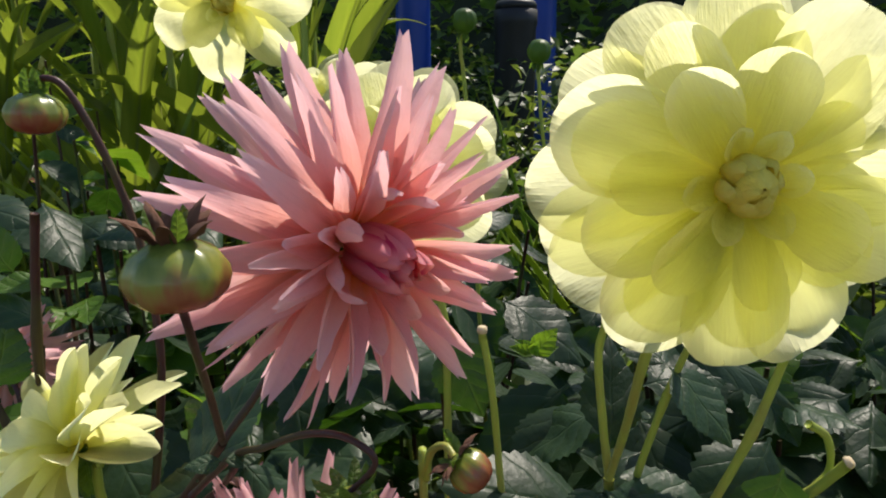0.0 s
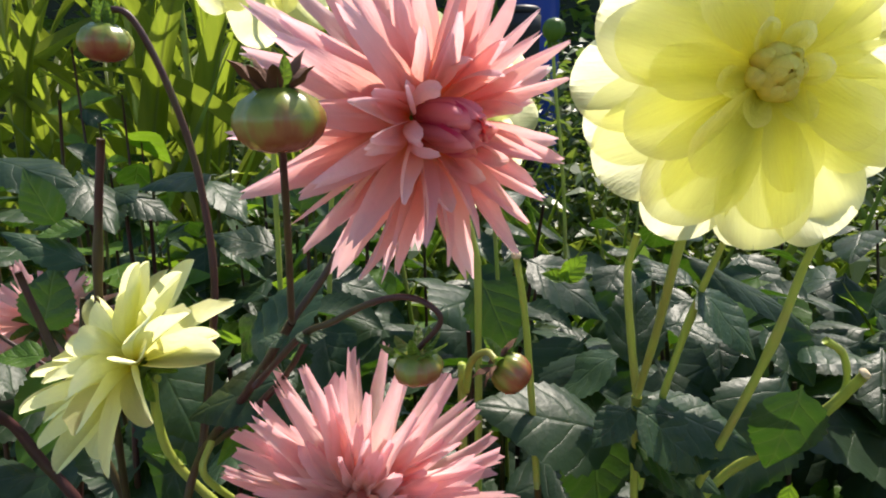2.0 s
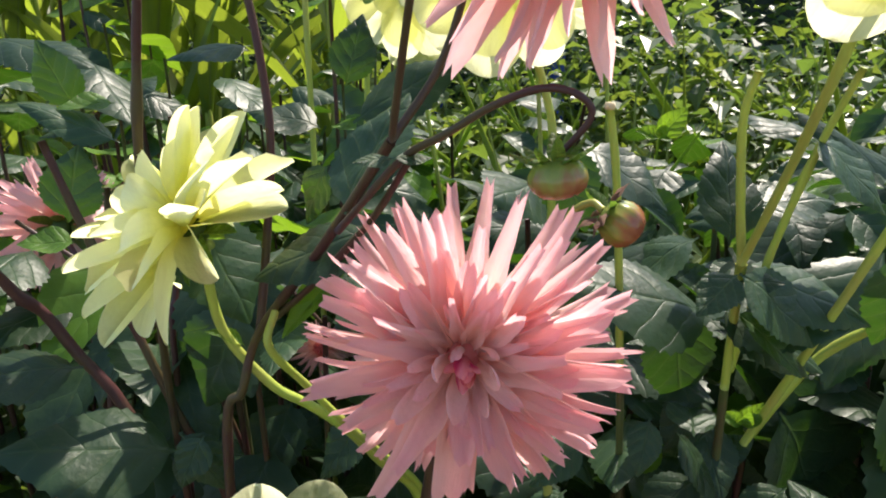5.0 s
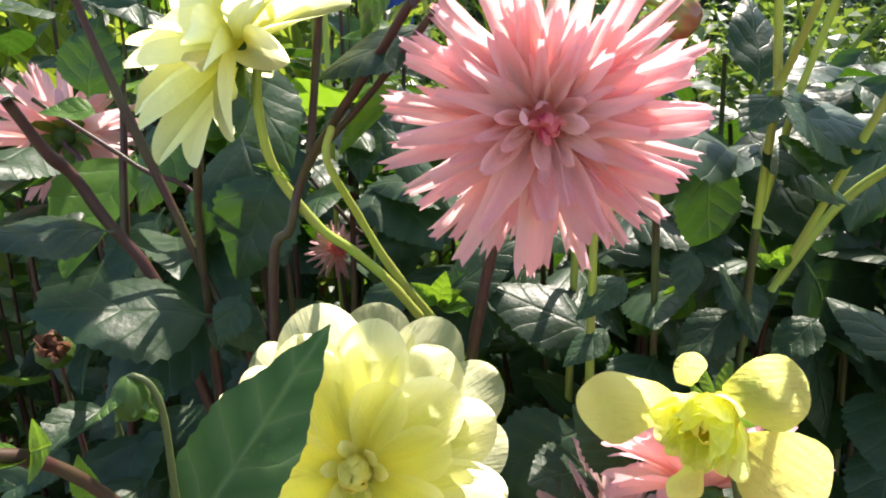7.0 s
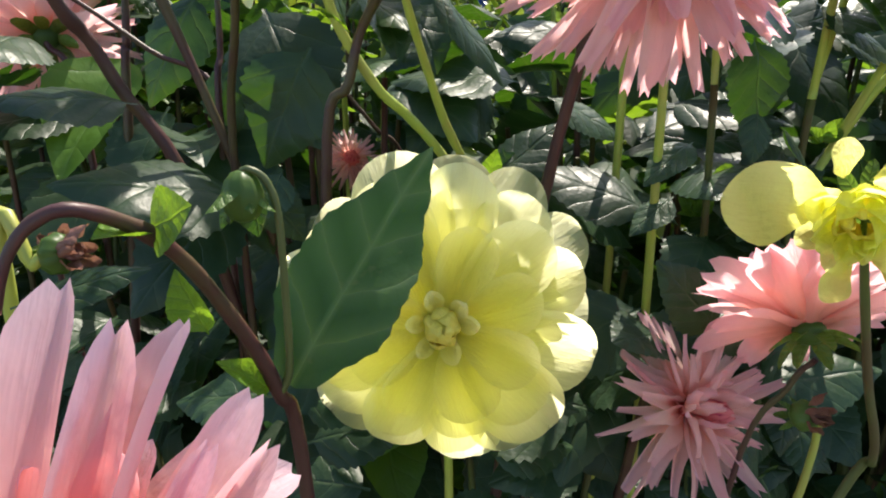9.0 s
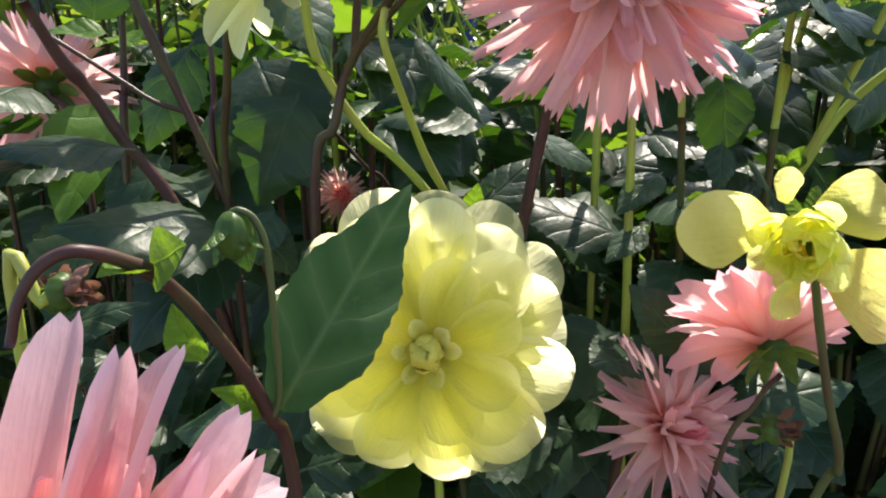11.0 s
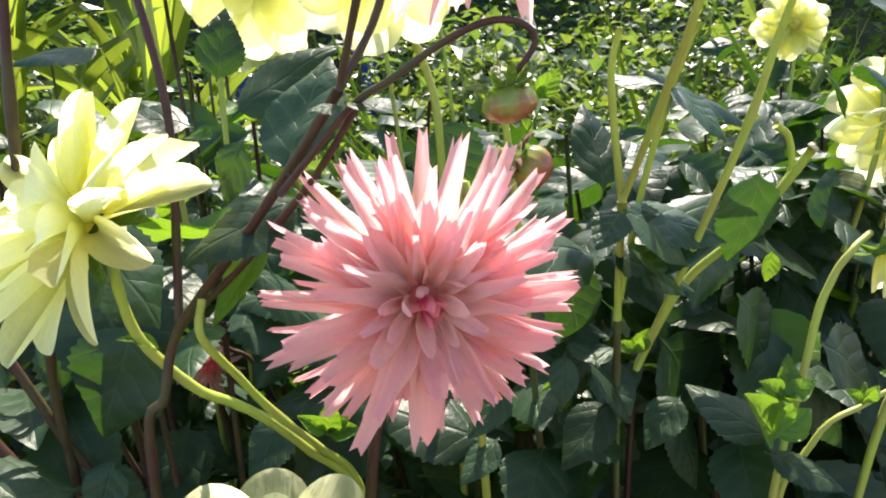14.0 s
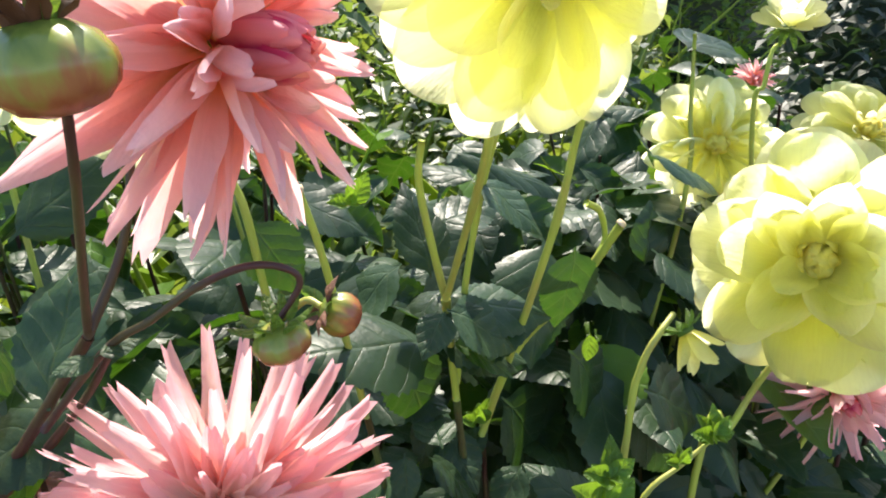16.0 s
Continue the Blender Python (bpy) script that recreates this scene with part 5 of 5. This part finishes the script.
# shedding flower: a few broad petals round a tight knob
RAGGED_AT, RAGGED_WAY = (0.000, 0.207, 0.769), (-0.66, -0.70, -0.22)
ragged = yellow_flower(RAGGED_AT, RAGGED_WAY, 0.03, [(0.012, 0.216, 0.745), (0.026, 0.218, 0.690), (0.039, 0.220, 0.646), (0.034, 0.230, 0.616), (-0.02, 0.25, 0.4), (-0.02, 0.26, 0)],
                       "shedding yellow dahlia with only a few petals still on", rows=((7, 0.72, 58, 0.008, -0.001, 0.8), (8, 0.80, 72, 0.009, 0.001, 0.75), (8, 0.76, 84, 0.009, 0.002, 0.7)), thick=(0.002, 0.0025), stem=STALK_SHADED,
                       heart=0, loose=True, petals=SULPHUR_LOOSE)
ring(ragged, frame_of(RAGGED_AT, RAGGED_WAY), KNOB, 8, 0.017, 74, 0.006, 0.002, 0.6, 10.0, "centre_petal")
ring(ragged, frame_of(RAGGED_AT, RAGGED_WAY), [BRACT_BLADE], 5, 0.007, 60, 0.002, 0.006, 0.8, 14.0, "centre_petal")
for base, tip, up, wide in (((-0.017, 0.206, 0.772), (-0.054, 0.206, 0.774), (0, -1, -0.15), 1.15), ((-0.001, 0.203, 0.778), (0.030, 0.198, 0.780), (0, -1, 0.5), 1.2),
                            ((0.006, 0.203, 0.757), (0.037, 0.190, 0.733), (0.3, -1, 0.1), 1.25), ((-0.008, 0.200, 0.753), (-0.020, 0.193, 0.739), (0, -1, -0.3), 1.2),
                            ((-0.012, 0.204, 0.782), (-0.018, 0.200, 0.795), (0, -1, 0.3), 1.2)):
    part("petal", SULPHUR_LOOSE[2], ragged, blade_pose(base, tip, up, 1.05, wide * (Vector(tip) - Vector(base)).length))

yellow_flower((0.467, 0.420, 1.004), (-0.1, -0.3, 0.9), 0.034, [(0.449, 0.420, 0.986), (0.441, 0.420, 0.959), (0.441, 0.430, 0.903), (0.48, 0.44, 0.5), (0.46, 0.46, 0)],
              "half-open pale yellow dahlia on a thin green stem", rows=((7, 0.8, 20, 0.005, 0), (7, 0.8, 45, 0.005, 0.002), (5, 0.7, 70, 0.004, 0.003)), thick=(0.0018, 0.003), heart=0)
opening = yellow_flower((0.220, 0.290, 0.849), (0.15, -0.6, -0.75), 0.028, [(0.201, 0.294, 0.853), (0.189, 0.296, 0.834), (0.179, 0.298, 0.790), (0.155, 0.30, 0.60), (0.16, 0.31, 0)],
                        "yellow dahlia bud just opening among green bracts", rows=((6, 0.8, 48, 0.004, 0.0), (5, 0.85, 66, 0.003, 0.001)), thick=(0.0022, 0.003), heart=0, long=True)

# ---- buds ----
round_bud((-0.071, 0.194, 1.056), (0.05, 0.0, -1), 0.0145, [(-0.0745, 0.210, 1.026), (-0.0815, 0.236, 0.996), FORK],
          "round green and red dahlia bud with dry bracts", squash=0.72, thick=(0.0014, 0.0017), standing=True, bracts=11, flare=62, reach=1.05, dry=True)
round_bud((-0.211, 0.361, 1.096), (-0.05, 0.0, -1), 0.0145, [(-0.211, 0.362, 1.112), (-0.198, 0.365, 1.111), (-0.185, 0.370, 1.082), (-0.174, 0.375, 1.040), (-0.168, 0.375, 1.003), (-0.165, 0.373, 0.954), (-0.171, 0.368, 0.895), LOW_FORK],
          "round reddish dahlia bud on an arching purple stem", squash=0.75, thick=(0.0019, 0.0028))
round_bud((-0.030, 0.229, 0.958), (0.15, 0, -1), 0.010, [(-0.021, 0.225, 0.978), (-0.025, 0.225, 0.985), (-0.036, 0.230, 0.987), (-0.051, 0.240, 0.981), (-0.068, 0.250, 0.970), (-0.085, 0.262, 0.959), (-0.115, 0.285, 0.925)],
          "drooping dahlia bud on a dark arching stem", squash=0.7, thick=(0.0012, 0.0018), bracts=10, flare=25, reach=1.4)
round_bud((0.014, 0.318, 0.919), (0.72, -0.2, -0.55), 0.0112, [(0.001, 0.328, 0.927), (-0.007, 0.338, 0.917), (-0.010, 0.350, 0.894), (-0.012, 0.360, 0.867), (0.0, 0.38, 0.4), (0.0, 0.38, 0)],
          "green and red dahlia bud with withered sepals", stem=GREEN, squash=0.95, bracts=10, flare=20, reach=1.5, dry=True)
round_bud((0.103, 0.848, 1.152), (0.1, -0.3, 1), 0.014, [(0.105, 0.85, 1.10), (0.13, 0.86, 0.8), (0.13, 0.86, 0)], "small green dahlia bud on a thin stem", stem=GREEN, squash=1.0, material=BRACT)
round_bud((0.013, 0.720, 1.175), (0, -0.3, 1), 0.012, [(0.009, 0.730, 1.147), (0.018, 0.740, 1.048), (0.05, 0.75, 0.5), (0.05, 0.75, 0)], "small green dahlia bud standing upright", stem=GREEN, squash=1.0, material=BRACT)
round_bud((-0.226, 0.209, 0.782), (0, -0.1, -1), 0.0068, [(-0.223, 0.209, 0.791), (-0.218, 0.209, 0.787), (-0.215, 0.209, 0.775), (-0.215, 0.209, 0.746), (-0.216, 0.209, 0.717), (-0.221, 0.209, 0.706)],
          "nodding green dahlia bud in leafy sepals", stem=STALK_SHADED, squash=1.3, material=BRACT, bracts=6, flare=-72, reach=2.6, thick=(0.0012, 0.0018))
round_bud((-0.408, 0.475, 0.683), (0.3, -0.5, 0.4), 0.0145, [(-0.42, 0.50, 0.66), (-0.40, 0.5, 0.3), (-0.40, 0.5, 0)], "withered brown dahlia head", material=BRACT, tuft=7, squash=0.7)
round_bud((-0.283, 0.200, 0.768), (0.75, -0.35, 0.15), 0.0065, [(-0.291, 0.200, 0.764), (-0.306, 0.210, 0.743), (-0.33, 0.25, 0.3), (-0.31, 0.25, 0)], "faded brownish pink dahlia head", material=BRACT, stem=GREEN, tuft=6, squash=0.7)
round_bud((0.033, 0.260, 0.644), (0.2, -0.7, 0.4), 0.008, [(0.050, 0.270, 0.617), (0.03, 0.28, 0.4), (0.03, 0.28, 0)], "opening pink dahlia bud with green sepals", stem=GREEN, material=BRACT, flare=40, reach=1.6, tuft=5)
stem_part(far_right_plant, [(0.237, 0.280, 0.770), (0.212, 0.284, 0.757), (0.179, 0.290, 0.733), (0.17, 0.31, 0.62), (0.25, 0.40, 0)], 0.0015, 0.0028, GREEN)
sprout(far_right_plant, (0.154, 0.287, 0.771), 0.022, 8, 8)
sprout(far_right_plant, (0.235, 0.280, 0.770), 0.020, 8, 9)
sprout(far_right_plant, (0.209, 0.284, 0.758), 0.014, 5, 10)

# low arching stem with lime leaves, and the dark leaf lying over the yellow flower
low_plant = thing("dahlia_plant", (-0.22, 0.24, 0), "low arching dahlia stem with bright young leaves", "plant", "dahlia plants")
stem_part(low_plant, [(-0.278, 0.150, 0.768), (-0.274, 0.152, 0.781), (-0.267, 0.155, 0.790), (-0.257, 0.160, 0.791), (-0.244, 0.178, 0.776), (-0.233, 0.195, 0.748), (-0.221, 0.209, 0.709), (-0.215, 0.222, 0.650), (-0.21, 0.24, 0.3), (-0.22, 0.24, 0)], 0.0015, 0.0038, PURPLE, (0.42,))
leaf(low_plant, (-0.216, 0.209, 0.710), (-0.160, 0.241, 0.795), (-0.25, -0.95, 0.2), 4, 0.92)
leaf(low_plant, (-0.247, 0.177, 0.780), (-0.234, 0.165, 0.790), (-0.3, -0.8, 0.5), 1, 1.4, True)
leaf(low_plant, (-0.247, 0.177, 0.780), (-0.255, 0.160, 0.785), (0, -0.6, 0.8), 0, 1.0, True)
leaf(low_plant, (-0.244, 0.215, 0.730), (-0.252, 0.210, 0.755), (-0.3, -0.9, 0.3), 0, 1.0, True)
leaf(low_plant, (-0.223, 0.210, 0.708), (-0.237, 0.200, 0.726), (0, -0.6, 0.8), 0, 0.8, True)
leaf(low_plant, (-0.228, 0.250, 0.683), (-0.275, 0.260, 0.687), (0, -0.4, 1), 1)
leaf(low_plant, (-0.226, 0.215, 0.788), (-0.236, 0.210, 0.772), (-0.6, -0.8, 0.2), 0)
leaf(low_plant, (-0.226, 0.215, 0.788), (-0.222, 0.220, 0.764), (0.6, -0.8, 0.2), 0)
leaf(low_plant, (-0.301, 0.200, 0.750), (-0.259, 0.200, 0.765), (0, -0.5, 1), 0, 0.7)

shade_rng = random.Random(5)
for k in range(34):
    bx, by, bz = -0.26 + 0.36 * shade_rng.random(), 0.315 + 0.05 * shade_rng.random(), 0.50 + 0.17 * shade_rng.random()
    a = shade_rng.uniform(0, 6.28)
    size = shade_rng.uniform(0.06, 0.095)
    leaf(low_plant, (bx, by, bz), (bx + size * math.cos(a), by + 0.4 * size * math.sin(a), bz + size * shade_rng.uniform(-0.5, 0.4)), (shade_rng.uniform(-0.4, 0.4), -0.6, 1), k % 2)

# ---- undergrowth of many more leaves ----
def bush(x, y, spread, height, count, seed, low=0.1):
    r = random.Random(seed)
    owner = thing("dahlia_plant", (x, y, 0), "dense dark dahlia foliage filling the bed", "plant", "dahlia plants")
    for k in range(4):
        a = r.uniform(0, 6.28)
        tip = (x + 0.7 * spread * math.cos(a), y + 0.5 * spread * math.sin(a), height * r.uniform(0.85, 1.0))
        stem_part(owner, [tip, (x + 0.4 * spread * math.cos(a), y + 0.3 * spread * math.sin(a), height * 0.5), (x, y, 0)], 0.0024, 0.006, r.choice((PURPLE, STALK_SHADED)), sides=6)
    for k in range(count):
        a, q = r.uniform(0, 6.28), math.sqrt(r.random()) * spread
        base = Vector((x + q * math.cos(a), y + 0.8 * q * math.sin(a), height * (low + (1 - low) * r.random() ** 0.8)))
        out = a + r.uniform(-1.2, 1.2)
        size = r.uniform(0.055, 0.10)
        tip = base + size * Vector((math.cos(out), math.sin(out), r.uniform(-0.9, 0.25)))
        up = (r.uniform(-0.4, 0.4), r.uniform(-0.7, 0.2), 1)
        leaf(owner, base, tip, up, r.randrange(4), r.uniform(0.85, 1.15), r.random() < 0.04)


def thicket(x, y, spread, height, stems, count, seed):
    """Leggy dahlia stems with few dark and many young leaves, lit from behind."""
    r = random.Random(seed)
    owner = thing("dahlia_plant", (x, y, 0), "leggy dahlia with purple stems and bright young leaves", "plant", "dahlia plants")
    for k in range(stems):
        a, q = r.uniform(0, 6.28), spread * r.uniform(0.3, 1.0)
        top = Vector((x + q * math.cos(a), y + 0.6 * q * math.sin(a), height * r.uniform(0.8, 1.05)))
        mid = Vector((x + 0.8 * q * math.cos(a), y + 0.5 * q * math.sin(a), 0.5 * height))
        stem_part(owner, [tuple(top), tuple(mid), (x + 0.3 * q * math.cos(a), y, 0)], r.uniform(0.0015, 0.003), r.uniform(0.003, 0.005), PURPLE if r.random() < 0.7 else STALK_SHADED, sides=6)
        for i in range(count):
            base = mid.lerp(top, r.random() ** 0.7)
            out, size = r.uniform(0, 6.28), r.uniform(0.035, 0.085)
            tip = base + size * Vector((math.cos(out), math.sin(out), r.uniform(-0.7, 0.5)))
            leaf(owner, base, tip, (r.uniform(-0.5, 0.5), r.uniform(-0.8, 0.2), 1), r.randrange(4), r.uniform(0.8, 1.1), r.random() < 0.55)


for k, spot in enumerate(((-0.62, 0.76, 0.16, 1.02), (-0.46, 0.70, 0.12, 0.98), (-0.34, 0.78, 0.13, 1.03), (-0.80, 0.95, 0.20, 1.06), (-0.50, 1.05, 0.20, 1.10), (-0.20, 0.80, 0.12, 1.02), (-0.66, 0.62, 0.12, 0.92), (-0.30, 1.02, 0.18, 1.10))):
    thicket(*spot, 6, 7, 90 + k)

for k, (x, y, s, h, n) in enumerate((
        (-0.55, 0.70, 0.20, 0.84, 120), (-0.25, 0.64, 0.18, 0.87, 130), (0.05, 0.62, 0.18, 0.88, 130), (0.34, 0.66, 0.20, 0.89, 130), (0.66, 0.72, 0.20, 0.90, 120),
        (-0.05, 0.90, 0.22, 0.95, 120), (0.32, 0.98, 0.24, 0.88, 120), (-0.45, 0.98, 0.22, 0.93, 110), (-0.25, 0.88, 0.16, 0.98, 60), (0.80, 1.05, 0.25, 0.92, 120), (-0.85, 0.85, 0.22, 0.86, 100),
        (1.15, 1.30, 0.30, 0.98, 100),
        (0.24, 0.50, 0.13, 0.70, 80), (-0.06, 0.48, 0.12, 0.66, 90), (-0.30, 0.50, 0.13, 0.64, 90), (0.50, 0.54, 0.15, 0.74, 90), (0.82, 0.55, 0.16, 0.74, 80),
        (0.20, 0.57, 0.12, 0.90, 110), (0.42, 0.58, 0.13, 0.92, 110), (0.62, 0.60, 0.13, 0.90, 90), (0.02, 0.54, 0.10, 0.84, 80), (0.28, 0.46, 0.09, 0.86, 70), (0.43, 0.46, 0.10, 0.86, 70), (0.12, 0.475, 0.08, 0.80, 50), (-0.205, 0.49, 0.055, 0.84, 30), (-0.42, 0.80, 0.15, 1.02, 70), (1.05, 0.85, 0.25, 0.80, 100), (0.38, 0.42, 0.10, 0.60, 60), (0.66, 0.50, 0.12, 0.60, 60), (-0.52, 0.50, 0.14, 0.62, 80))):
    bush(x, y, s, h, n, 40 + k)
